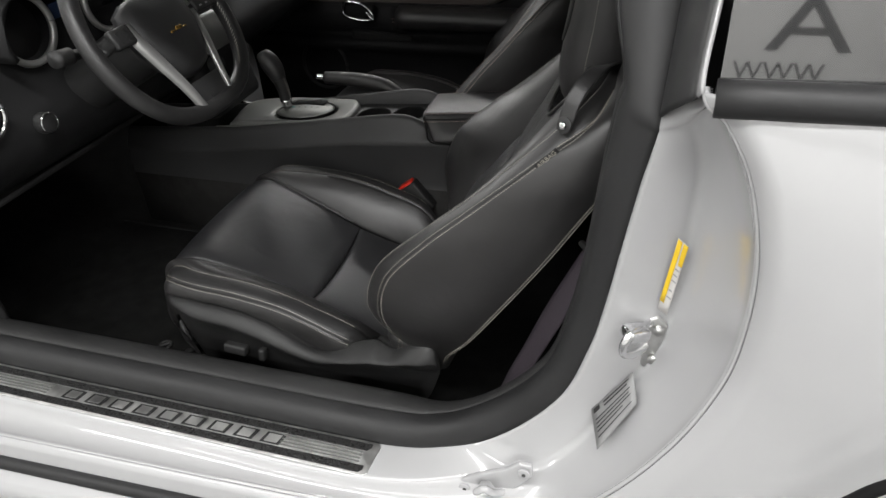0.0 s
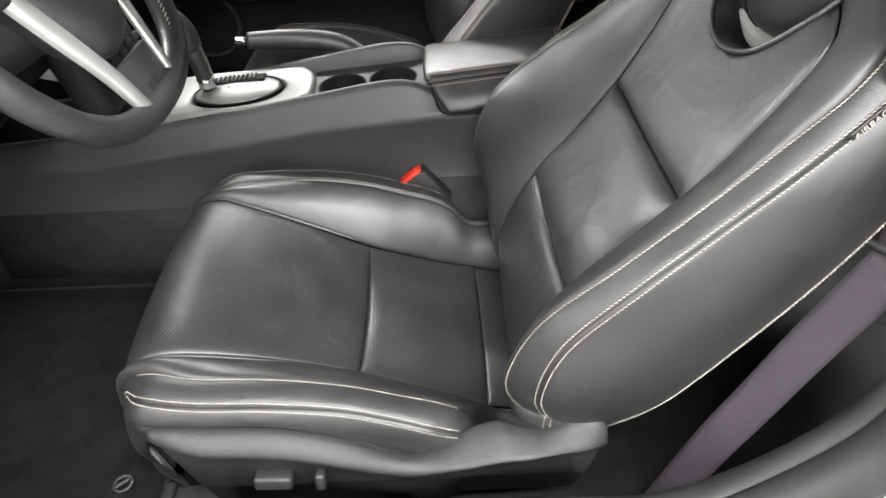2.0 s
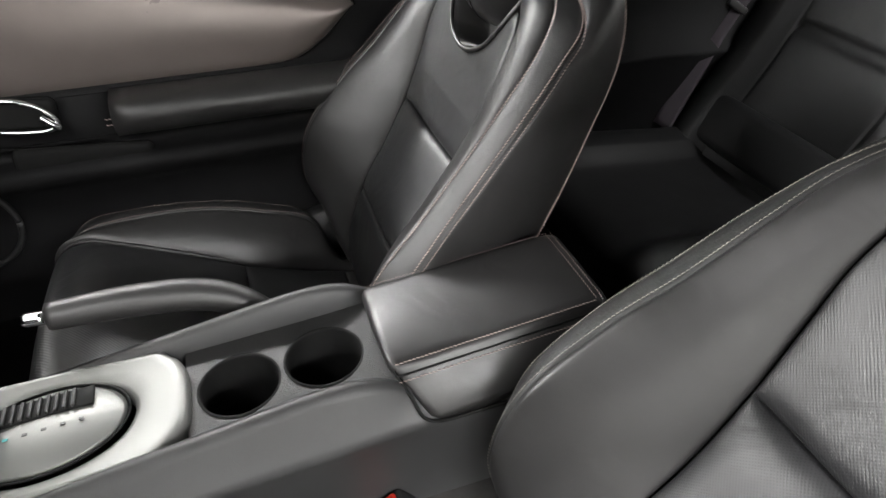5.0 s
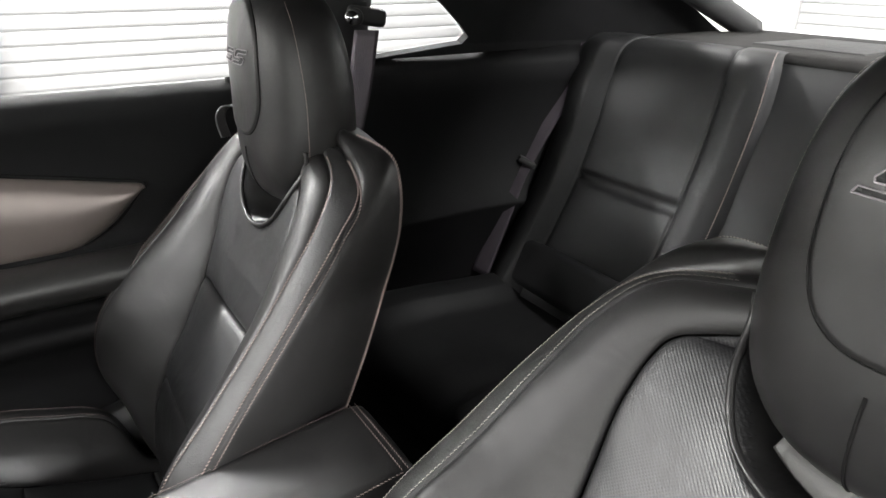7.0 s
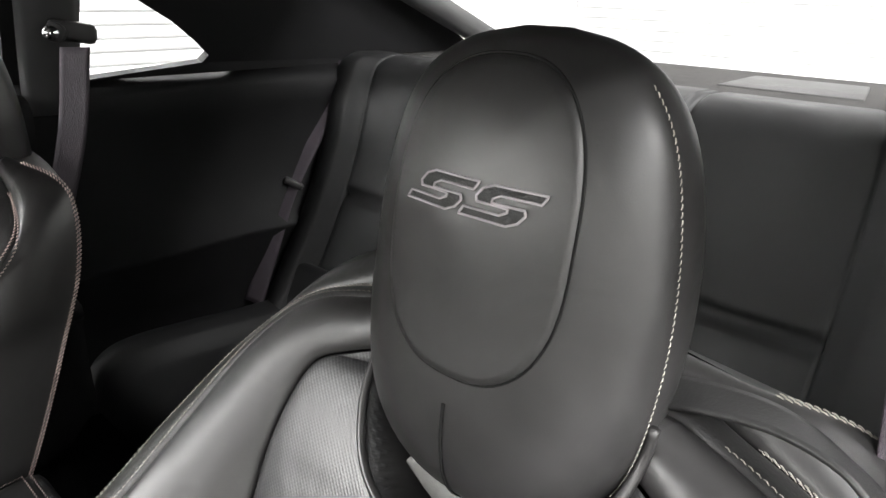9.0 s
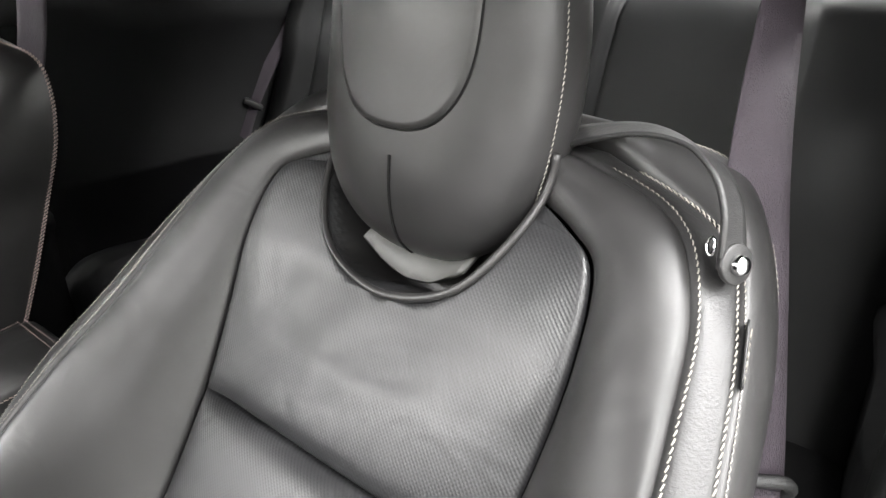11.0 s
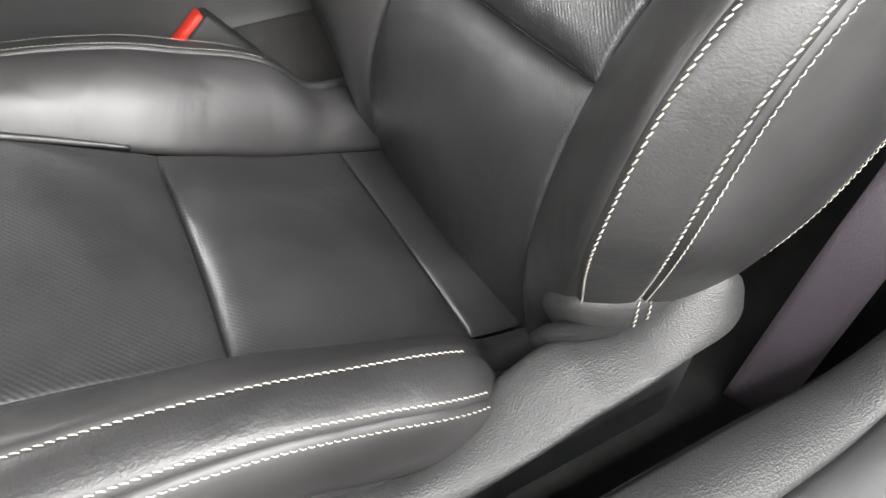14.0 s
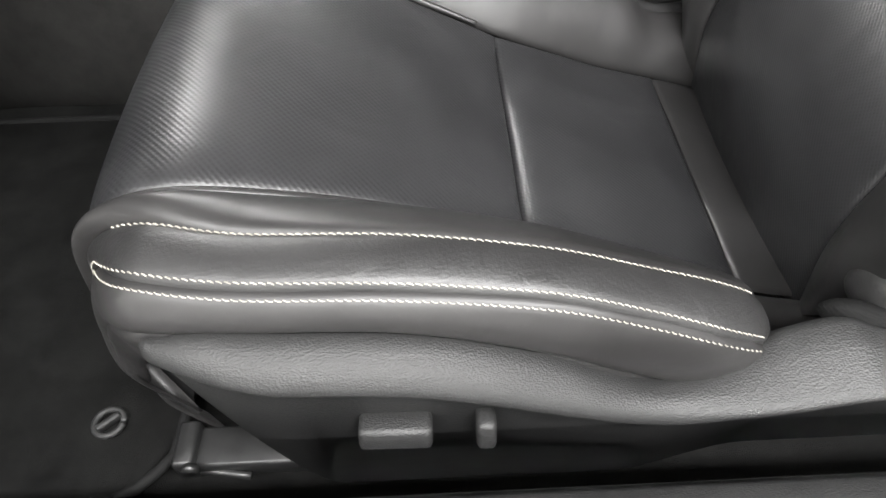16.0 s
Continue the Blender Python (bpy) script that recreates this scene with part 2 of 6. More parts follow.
def disc(r, depth, place, axis=(0, 0, 1), sides=28, bevel=0.0, top=1.0):
    bm = bmesh.new()
    bmesh.ops.create_cone(bm, cap_ends=True, segments=sides, radius1=r, radius2=r * top, depth=depth)
    if bevel:
        bmesh.ops.bevel(bm, geom=[e for e in bm.edges if len(e.link_faces) == 2 and max(len(f.verts) for f in e.link_faces) > 4], offset=bevel, segments=2, affect="EDGES", profile=0.5)
    q = Vector((0, 0, 1)).rotation_difference(Vector(axis)).to_matrix().to_4x4()
    bmesh.ops.transform(bm, matrix=Matrix.Translation(place) @ q, verts=bm.verts)
    return bm


def prism(outline, axis, lo, hi, bevel=0.0):
    """An outline of two coordinates, drawn out along an axis (0: x, 1: y, 2: z)."""
    bm = bmesh.new()
    def at(p, h):
        q = list(p)
        q.insert(axis, h)
        return q
    a = [bm.verts.new(at(p, lo)) for p in outline]
    b = [bm.verts.new(at(p, hi)) for p in outline]
    k = len(outline)
    bm.faces.new(a)
    bm.faces.new(b[::-1])
    for i in range(k):
        bm.faces.new((a[i], b[i], b[(i + 1) % k], a[(i + 1) % k]))
    bmesh.ops.recalc_face_normals(bm, faces=bm.faces)
    if bevel:
        bmesh.ops.bevel(bm, geom=bm.edges[:], offset=bevel, segments=2, affect="EDGES", profile=0.5)
    return bm


def merged(*bms):
    out = bmesh.new()
    for b in bms:
        me = bpy.data.meshes.new("tmp")
        b.to_mesh(me)
        b.free()
        out.from_mesh(me)
        bpy.data.meshes.remove(me)
    return out


def stitches(curve, normal, length=0.0040, gap=0.0007, r=0.00057, slant=0.5):
    """Short thread dashes lying along a curve on a surface."""
    s = np.concatenate([[0], np.cumsum(np.linalg.norm(np.diff(curve, axis=0), axis=1))])
    count = int(s[-1] / (length + gap))
    verts, faces = [], []
    for k in range(count):
        lo, hi = k * (length + gap), k * (length + gap) + length
        a = np.array([np.interp(lo, s, curve[:, c]) for c in range(3)])
        b = np.array([np.interp(hi, s, curve[:, c]) for c in range(3)])
        nn = np.array([np.interp(lo, s, normal[:, c]) for c in range(3)])
        nn /= np.linalg.norm(nn)
        side = np.cross(b - a, nn)
        side /= max(np.linalg.norm(side), 1e-9)
        a, b = a - side * slant * r * 2, b + side * slant * r * 2
        m = (a + b) / 2 + nn * r * 1.3
        base = len(verts)
        for q, w in ((a, 0.75), (m, 1.0), (b, 0.75)):
            h = 0.2 * r if w < 1 else 0.0
            verts += [q + side * r * w + nn * h, q + nn * (r * 0.7 * w + h), q - side * r * w + nn * h]
        for i in (0, 3):
            faces += [(base + i, base + i + 1, base + i + 4, base + i + 3), (base + i + 1, base + i + 2, base + i + 5, base + i + 4)]
    return verts, faces


def stitch_part(curves, material, parent, **kw):
    verts, faces = [], []
    for c, nn in curves:
        v, f = stitches(c, nn, **kw)
        faces += [tuple(i + len(verts) for i in q) for q in f]
        verts += v
    me = bpy.data.meshes.new("stitching")
    me.from_pydata([tuple(map(float, v)) for v in verts], [], faces)
    me.materials.append(material)
    ob = new("stitching", me)
    ob.parent = parent
    return ob

# ---- front seats ----
# Backrest stations from bottom to top: x and z of the middle, of the front edge seam, of the side seam and of the rear edge,
# and the half widths of the insert, the front seam, the side seam and the rear edge.
BACK = [
    ((0.054, 0.331), (0.052, 0.408), (0.088, 0.401), (0.138, 0.389), 0.157, 0.194, 0.218, 0.212),
    ((0.048, 0.447), (0.031, 0.474), (0.065, 0.472), (0.152, 0.452), 0.153, 0.229, 0.250, 0.247),
    ((0.097, 0.567), (0.007, 0.558), (0.042, 0.558), (0.200, 0.519), 0.144, 0.255, 0.282, 0.266),
    ((0.160, 0.646), (0.038, 0.650), (0.061, 0.645), (0.266, 0.619), 0.145, 0.259, 0.290, 0.267),
    ((0.208, 0.714), (0.117, 0.724), (0.125, 0.717), (0.321, 0.704), 0.151, 0.255, 0.285, 0.263),
    ((0.248, 0.778), (0.187, 0.780), (0.191, 0.772), (0.369, 0.782), 0.159, 0.242, 0.272, 0.254),
    ((0.278, 0.838), (0.249, 0.836), (0.252, 0.823), (0.409, 0.848), 0.162, 0.231, 0.260, 0.243),
    ((0.308, 0.886), (0.303, 0.885), (0.317, 0.875), (0.433, 0.904), 0.153, 0.217, 0.241, 0.218),
    ((0.325, 0.901), (0.342, 0.921), (0.365, 0.908), (0.435, 0.938), 0.127, 0.184, 0.210, 0.187),
    ((0.342, 0.911), (0.370, 0.937), (0.389, 0.938), (0.410, 0.957), 0.090, 0.105, 0.120, 0.120),
]
# Cushion stations from the back crease to the nose and under it: x, z and half width of the insert seam, the front seam,
# the side seam and the lower seam; and the height of the middle.
CUSHION = [
    ((0.066, 0.346, 0.151), (0.064, 0.350, 0.193), (0.065, 0.349, 0.215), (0.065, 0.335, 0.220)),
    ((0.001, 0.365, 0.152), (-0.002, 0.367, 0.188), (-0.002, 0.366, 0.201), (-0.000, 0.355, 0.204)),
    ((-0.035, 0.374, 0.152), (-0.038, 0.445, 0.213), (-0.038, 0.437, 0.245), (-0.036, 0.410, 0.244)),
    ((-0.068, 0.385, 0.150), (-0.071, 0.472, 0.218), (-0.071, 0.464, 0.256), (-0.070, 0.412, 0.259)),
    ((-0.117, 0.407, 0.145), (-0.121, 0.490, 0.217), (-0.121, 0.485, 0.254), (-0.120, 0.431, 0.260)),
    ((-0.180, 0.435, 0.141), (-0.184, 0.512, 0.216), (-0.185, 0.507, 0.252), (-0.184, 0.464, 0.260)),
    ((-0.267, 0.472, 0.149), (-0.270, 0.528, 0.214), (-0.271, 0.521, 0.251), (-0.270, 0.492, 0.259)),
    ((-0.359, 0.506, 0.161), (-0.360, 0.531, 0.211), (-0.361, 0.526, 0.249), (-0.360, 0.498, 0.258)),
    ((-0.421, 0.522, 0.171), (-0.421, 0.530, 0.198), (-0.425, 0.525, 0.236), (-0.422, 0.497, 0.254)),
    ((-0.466, 0.507, 0.174), (-0.463, 0.506, 0.186), (-0.460, 0.497, 0.201), (-0.456, 0.474, 0.230)),
    ((-0.487, 0.460, 0.170), (-0.482, 0.460, 0.176), (-0.479, 0.455, 0.185), (-0.474, 0.440, 0.219)),
    ((-0.487, 0.397, 0.167), (-0.486, 0.398, 0.178), (-0.484, 0.397, 0.190), (-0.478, 0.388, 0.220)),
    ((-0.455, 0.339, 0.159), (-0.450, 0.341, 0.191), (-0.445, 0.341, 0.221), (-0.443, 0.340, 0.225)),
]
CUSHION_MIDDLE = (0.338, 0.352, 0.362, 0.372, 0.390, 0.414, 0.457, 0.499, 0.518, 0.506, 0.460, 0.397, 0.339)


def knots_at(points, u):
    p = np.array(points, float)
    ext = np.vstack([2 * p[0] - p[1], p, 2 * p[-1] - p[-2]])
    out = []
    for f in u:
        i = min(int(f), len(p) - 2)
        t = f - i
        a, b, c, d = ext[i:i + 4]
        out.append(0.5 * (2 * b + (c - a) * t + (2 * a - 5 * b + 4 * c - d) * t * t + (3 * b - a - 3 * c + d) * t ** 3))
    return np.array(out)


def denser(u, seams):
    """Even steps with extra ones close to the cross seams."""
    extra = [s + d for s in seams for d in (-0.10, -0.075, -0.055, -0.04, -0.028, -0.018, -0.01, -0.004, 0.0, 0.004, 0.01, 0.018, 0.028, 0.04, 0.055, 0.075, 0.10)]
    keep = [v for v in u if all(abs(v - s) > 0.11 for s in seams)]
    return np.array(sorted(keep + extra))


def arc_dist(g):
    """For each row of a panel, the distance of each point to the panel's nearer side edge."""
    d = np.linalg.norm(np.diff(g, axis=1), axis=2)
    s = np.concatenate([np.zeros((len(g), 1)), np.cumsum(d, axis=1)], axis=1)
    return np.minimum(s, s[:, -1:] - s), s


def ruled(A, B, bulge, core, k=30, tuck=0.0035, power=0.85):
    """A leather panel between two seams: swells between them and dives into both. core lies inside the padding."""
    f = 0.5 - 0.5 * np.cos(np.pi * np.linspace(0, 1, k))
    A = A + tuck * (core - A) / np.linalg.norm(core - A, axis=1, keepdims=True)
    B = B + tuck * (core - B) / np.linalg.norm(core - B, axis=1, keepdims=True)
    g = A[:, None] * (1 - f[None, :, None]) + B[:, None] * f[None, :, None]
    n = normals_of(g)
    mid = k // 2
    if np.sum(n[:, mid] * (g[:, mid] - core)) < 0:
        n = -n
    d, s = arc_dist(g)
    g = g + n * (bulge * np.sin(np.pi * f) ** power + tuck * (1 - np.exp(-d / 0.0020)))[:, :, None]
    return g, n


def lay(g, n, dist, lift=0.0008):
    """The curve on a panel at a distance from its first seam (from its last one: minus), and its normals."""
    _, s = arc_dist(g)
    c, m = [], []
    for i in range(len(g)):
        at = dist if dist > 0 else s[i, -1] + dist
        c.append([np.interp(at, s[i], g[i, :, q]) for q in range(3)])
        m.append([np.interp(at, s[i], n[i, :, q]) for q in range(3)])
    c, m = np.array(c), np.array(m)
    return c + m * lift, m


def fine_columns(rows, m):
    """Rows of control columns to a fine grid with m steps to each span; extra steps close to every column."""
    out = []
    steps = np.concatenate([[0, 0.03, 0.08], np.linspace(0.16, 0.84, m - 5), [0.92, 0.97]])
    k = rows.shape[1]
    ext = np.concatenate([2 * rows[:, :1] - rows[:, 1:2], rows, 2 * rows[:, -1:] - rows[:, -2:-1]], axis=1)
    for i in range(k - 1):
        a, b, c, d = (ext[:, i + q] for q in range(4))
        for t in steps:
            out.append(0.5 * (2 * b + (c - a) * t + (2 * a - 5 * b + 4 * c - d) * t * t + (3 * b - a - 3 * c + d) * t ** 3))
    out.append(rows[:, -1])
    return np.stack(out, 1), len(steps)


def notch_width(z):
    return float(np.interp(z, [0.832, 0.837, 0.850, 0.868, 0.888, 0.910, 0.96], [0.0, 0.043, 0.062, 0.076, 0.089, 0.097, 0.102]))


def make_seat(name, label, yc, out, dx=0.0, dz=0.0, thread=THREAD, lean=0.0, shift=(0.0, 0.0, 0.0), slim=(0.0, 0.0, 0.0, 0.0)):
    seat = thing(name, label, "car seat", (0, 0, 0), "front seats")

    tilt, moved = [lean], [np.array(shift)]

    def put(g):
        g = np.array(g, float)
        if tilt[0]:
            x, z = g[..., 0] - 0.1, g[..., 2] - 0.45
            c, q = math.cos(radians(tilt[0])), math.sin(radians(tilt[0]))
            g[..., 0], g[..., 2] = 0.1 + c * x - q * z, 0.45 + q * x + c * z
        g[..., 0] += dx + moved[0][0]
        g[..., 1] = yc + moved[0][1] + out * g[..., 1]
        g[..., 2] += dz + moved[0][2]
        return g

    flip = -1.0 if out < 0 else 1.0
    # backrest
    uu = denser(np.linspace(0, len(BACK) - 1, 150), (2.0, 4.0))
    N = len(uu)

    def edge_curve(p, w, sd):
        return knots_at([(S[p][0], sd * (S[w] - slim[p]), S[p][1]) for S in BACK], uu)

    core = knots_at([((S[0][0] + 2 * S[3][0]) / 3, 0, (S[0][1] + S[3][1]) / 2 - 0.01) for S in BACK], uu)
    back = {}
    for sd in (-1, 1):
        C, F, P, R = (edge_curve(p, p + 4, sd) for p in range(4))
        side_core = core + [0, sd * 0.15, 0]
        back[sd] = {"bolster": ruled(C, F, 0.010, side_core), "strip": ruled(F, P, 0.0015, side_core, 22), "side": ruled(P, R, 0.010, side_core)}
    ins, n_ins = ruled(edge_curve(0, 4, -1), edge_curve(0, 4, 1), 0.006, core + [0.1, 0, -0.05], 96)
    off = np.zeros(ins.shape[:2])
    for seam in (2.0, 4.0):
        off -= (0.005 * np.exp(-np.abs(uu - seam) / 0.014) + 0.009 * np.exp(-np.abs(uu - seam) / 0.09))[:, None]
    off += 0.008 * np.sin(np.pi * np.clip((uu - 2) / 2, 0, 1))[:, None] ** 0.6
    off += 0.006 * np.sin(np.pi * np.clip((uu - 4) / 3.6, 0, 1))[:, None] ** 0.6
    pad = 1 - np.exp(-arc_dist(ins)[0] / 0.014)
    ins = ins + n_ins * (off * pad)[:, :, None]
    wide = np.abs(ins[:, :1, 1])
    ins[:, :, 0] += np.interp(ins[:, :, 2], [0.70, 0.776, 0.83, 0.88, 0.92], [0.0, 0.003, 0.018, 0.024, 0.026]) * np.clip(1 - (ins[:, :, 1] / wide) ** 2, 0, 1)
    lip = ins.copy()
    for i in range(ins.shape[0]):
        for j in range(ins.shape[1]):
            w = notch_width(ins[i, j][2])
            if w > 0:
                t = min(max((w - abs(ins[i, j][1])) / 0.022, 0), 1)
                ins[i, j] -= n_ins[i, j] * 0.055 * t * t * (3 - 2 * t)
    back_part = part("backrest_insert", grid_bm(put(ins)), PERFO_BACK, seat, "perforated black leather with two cross seams")
    back_part.data.materials.append(LEATHER)
    inner = np.linalg.norm(ins - lip, axis=2) > 0.002
    columns = ins.shape[1] - 1
    for face in back_part.data.polygons:
        face.material_index = int(inner[face.index // columns, face.index % columns])
    for sd in (-1, 1):
        bp, sp, dp = back[sd]["bolster"], back[sd]["strip"], back[sd]["side"]
        part("backrest_bolster", grid_bm(put(bp[0])), LEATHER, seat)
        strip_ob = part("backrest_edge_strip", grid_bm(put(sp[0])), LEATHER_GRAIN, seat)
        side_ob = part("backrest_side", grid_bm(put(dp[0])), LEATHER, seat)
        for (pg, pn), dist, parent in ((sp, 0.0045, strip_ob), (sp, -0.0038, strip_ob), (dp, 0.0038, side_ob), (dp, -0.004, side_ob), (dp, -0.010, side_ob)):
            c, nn = lay(pg, pn, dist)
            nn[:, 1] *= out
            stitch_part([(put(c)[12:-4], nn[12:-4])], thread, parent, r=0.00057 if out < 0 else 0.0009)
    left, right = back[-1]["side"][0][:, -1], back[1]["side"][0][:, -1]
    # rear shell between the two rear edges, and the closing ridge on top
    f = np.linspace(0, 1, 13)
    shellg = left[:, None] * (1 - f[None, :, None]) + right[:, None] * f[None, :, None]
    shellg[:, :, 0] += 0.02 * np.sin(np.pi * f)[None, :]
    part("backrest_rear_panel", grid_bm(put(shellg)), LEATHER, seat)
    top = np.concatenate([back[-1][k][0][-1][::-1] for k in ("side", "strip", "bolster")] + [ins[-1]] + [back[1][k][0][-1] for k in ("bolster", "strip", "side")])
    ridge = [top, top * [1, 0.55, 1] + [0.006, 0, 0.002], top * [1, 0.0, 1] + [0.012, 0, 0.001]]
    part("backrest_top_seam", grid_bm(put(ridge)), LEATHER, seat)
    # lip of the head restraint recess
    curve = []
    for zz, sd in [(z, -1) for z in np.linspace(0.945, 0.827, 26)] + [(z, 1) for z in np.linspace(0.827, 0.945, 26)]:
        w = notch_width(zz) + 0.003
        i = int(np.argmin(np.abs(lip[:, lip.shape[1] // 2, 2] - zz)))
        j = int(np.argmin(np.abs(lip[i, :, 1] - sd * w)))
        curve.append((lip[i, j][0] - 0.002, sd * w, zz))
    curve = np.array(curve)
    for _ in range(10):
        curve[1:-1] = (curve[:-2] + 2 * curve[1:-1] + curve[2:]) / 4
    part("recess_lip", tube(put(curve), 0.0034, 8, 90), LEATHER, back_part)
    bot = np.array([[(0.315 + 0.03 * q, y, 0.828 + 0.030 * (abs(y) / 0.06) ** 2 + 0.028 * q * (1 - 0.8 * (y / 0.06) ** 2)) for y in np.linspace(-0.052, 0.052, 17)] for q in (0, 0.5, 1)])
    if out < 0:
        part("recess_filler", shell(put(bot), 0.004), SILVER_SOFT, back_part, "pale grey plastic filler below the head restraint")

    # head restraint: rings from below upwards
    zs = [0.842, 0.853, 0.874, 0.907, 0.950, 0.999, 1.048, 1.090, 1.117, 1.133, 1.140]
    hw = [0.025, 0.048, 0.074, 0.0935, 0.102, 0.103, 0.098, 0.087, 0.0700, 0.0450, 0.0145]
    fx = [0.336, 0.315, 0.298, 0.291, 0.294, 0.302, 0.309, 0.319, 0.330, 0.3455, 0.364]
    deep = 0.026 if out > 0 else 0.0
    bx = [0.371, 0.3955, 0.408, 0.4145, 0.4185, 0.423, 0.4225, 0.415, 0.403, 0.389, 0.374]
    K = 56
    kz = through_knots([[a, b, c, d + deep] for a, b, c, d in zip(zs, hw, fx, bx)], 61)
    rings = []
    for z, w, f0, b0 in kz:
        ring = []
        for q in np.linspace(0, 2 * math.pi, K, endpoint=False):
            cy, cx = math.cos(q), math.sin(q)
            yy = w * math.copysign(abs(cy) ** 0.8, cy)
            mid, hd = (f0 + b0) / 2, (b0 - f0) / 2
            xx = mid - hd * math.copysign(abs(cx) ** 0.75, cx)
            ring.append((xx, yy, z))
        rings.append(ring)
    rings = np.array(rings)
    drop = np.array([0.004, 0.0, 0.007]) if out > 0 else np.zeros(3)
    hr = part("head_restraint", grid_bm(put(rings + drop), ring=True, caps=True), LEATHER, seat, "rounded black leather head restraint")

    def face_x(y, z):
        w, f0, b0 = (np.interp(z, kz[:, 0], kz[:, c]) for c in (1, 2, 3))
        q = min(abs(y) / max(w, 1e-4), 0.999)
        cx = math.sqrt(max(1 - q ** 2.5, 0))
        return (f0 + b0) / 2 - (b0 - f0) / 2 * cx ** 0.75
    # oval face panel with piped rim
    oval = []
    for q in np.linspace(0, 2 * math.pi, 72, endpoint=False):
        y = 0.0603 * math.copysign(abs(math.cos(q)) ** 0.8, math.cos(q))
        z = 1.041 + 0.0866 * math.copysign(abs(math.sin(q)) ** 0.72, math.sin(q))
        y *= 1 - 0.03 * (z - 1.041) / 0.1
        oval.append((face_x(y, z) - 0.0004, y, z))
    oval = np.array(oval)
    cen = np.array([face_x(0, 1.041) - 0.004, 0, 1.041])
    disk = [cen + (oval - cen) * s for s in (0.0005, 0.3, 0.6, 0.82, 0.93, 0.98)]
    disk = np.array(disk)
    for r_ in disk:
        for p_ in r_:
            p_[0] = face_x(p_[1], p_[2]) - 0.003
    disk = np.concatenate([disk, [oval * [1, 1, 1] + [0.001, 0, 0]]])
    fp = part("face_panel", grid_bm(put(disk + drop), ring=True), LEATHER, hr)
    part("piping", tube(put(oval + drop), 0.0009, 6, close=True), DARK, hr)
    vs = [(face_x(0, z) - 0.0004, 0, z) for z in np.linspace(0.936, 0.852, 14)]
    part("centre_seam", tube(put(np.array(vs) + drop), 0.0012, 6, 20), DARK, hr)
    curves = []
    for sd in (1, -1):
        c, nn = [], []
        for z in np.linspace(0.875, 1.12, 50):
            w, f0, b0 = (np.interp(z, kz[:, 0], kz[:, q]) for q in (1, 2, 3))
            a = 0.177
            c.append(((f0 + b0) / 2 - (b0 - f0) / 2 * math.sin(a) ** 0.75 - 0.0008, sd * (w * math.cos(a) ** 0.8 + 0.0008), z))
            nn.append((-0.5, out * sd * 0.85, 0))
        stitch_part([(put(np.array(c) + drop), np.array(nn))], thread, hr, length=0.003, gap=0.0009, r=0.00042)
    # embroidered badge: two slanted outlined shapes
    for k in (-1, 1):
        pts = []
        for (a, b) in ((-0.0225, -0.0125), (0.013, -0.0125), (0.0185, -0.009), (0.0195, -0.003), (0.0165, 0.0005), (-0.0065, 0.0005), (-0.0075, 0.0035), (-0.004, 0.0065), (0.0225, 0.0065), (0.0225, 0.0125),
                       (-0.013, 0.0125), (-0.0185, 0.009), (-0.0195, 0.003), (-0.0165, -0.0008), (0.0065, -0.0008), (0.0075, -0.0035), (0.004, -0.0065), (-0.0225, -0.0065)):
            v, z = 0.86 * (a + 0.55 * b + k * 0.0232), 1.0565 + 0.74 * b
            pts.append((v, z))
        badge = [(face_x(-v, z) - 0.0032, v, z) for v, z in pts]
        badge = np.array(badge)
        bm = bmesh.new()
        world_b = put(badge * [1, -out, 1] + drop)
        fv = [bm.verts.new(tuple(map(float, p))) for p in world_b]
        bm.faces.new(fv)
        ext = bmesh.ops.extrude_face_region(bm, geom=bm.faces[:])
        bmesh.ops.translate(bm, vec=(-0.0005, 0, 0), verts=[e for e in ext["geom"] if isinstance(e, bmesh.types.BMVert)])
        emb = part("badge_fill", bm, PLASTIC, hr, smooth=False)
        ol = world_b - [0.0008, 0, 0]
        dense = np.concatenate([np.linspace(ol[i], ol[(i + 1) % len(ol)], 5, endpoint=False) for i in range(len(ol))])
        part("badge_outline", tube(dense, 0.00075, 5, close=True), GREY_THREAD, hr)

    # cushion
    tilt[0], moved[0] = 0.0, np.zeros(3)
    uu = denser(np.linspace(0, len(CUSHION) - 1, 150), (1.0, 5.0))
    r0, r1 = int(np.argmin(np.abs(uu - 2.3))), int(np.argmin(np.abs(uu - 9.6)))
    r2 = int(np.argmin(np.abs(uu - 8.5)))

    def rim_curve(z, sd):
        pts = []
        for k, S in enumerate(CUSHION):
            lift, wide = 0.0, 0.0
            if sd < 0 and z > 1 and k < 3:
                lift, wide = ((0.055, 0.03), (0.050, 0.024), (0.008, 0.002))[k]
            if out > 0 and sd < 0 and z > 1 and k > 2:
                lift -= 0.026
            x, h, v = S[z - 1]
            pts.append((x, sd * (v + wide), h + lift))
        return knots_at(pts, uu)

    core = knots_at([(S[0][0] if S[0][0] > -0.4 else -0.36, 0, min(S[0][1], 0.47) - 0.09) for S in CUSHION], uu)
    q, n = ruled(rim_curve(1, -1), rim_curve(1, 1), 0.007, core, 70)
    pad = 1 - np.exp(-arc_dist(q)[0] / 0.014)
    off = - (0.005 * np.exp(-np.abs(uu - 5) / 0.018) + 0.006 * np.exp(-np.abs(uu - 5) / 0.09) + 0.004 * np.exp(-np.abs(uu - 1.0) / 0.05) + 0.003 * np.exp(-np.abs(uu - 1.0) / 0.02))[:, None]
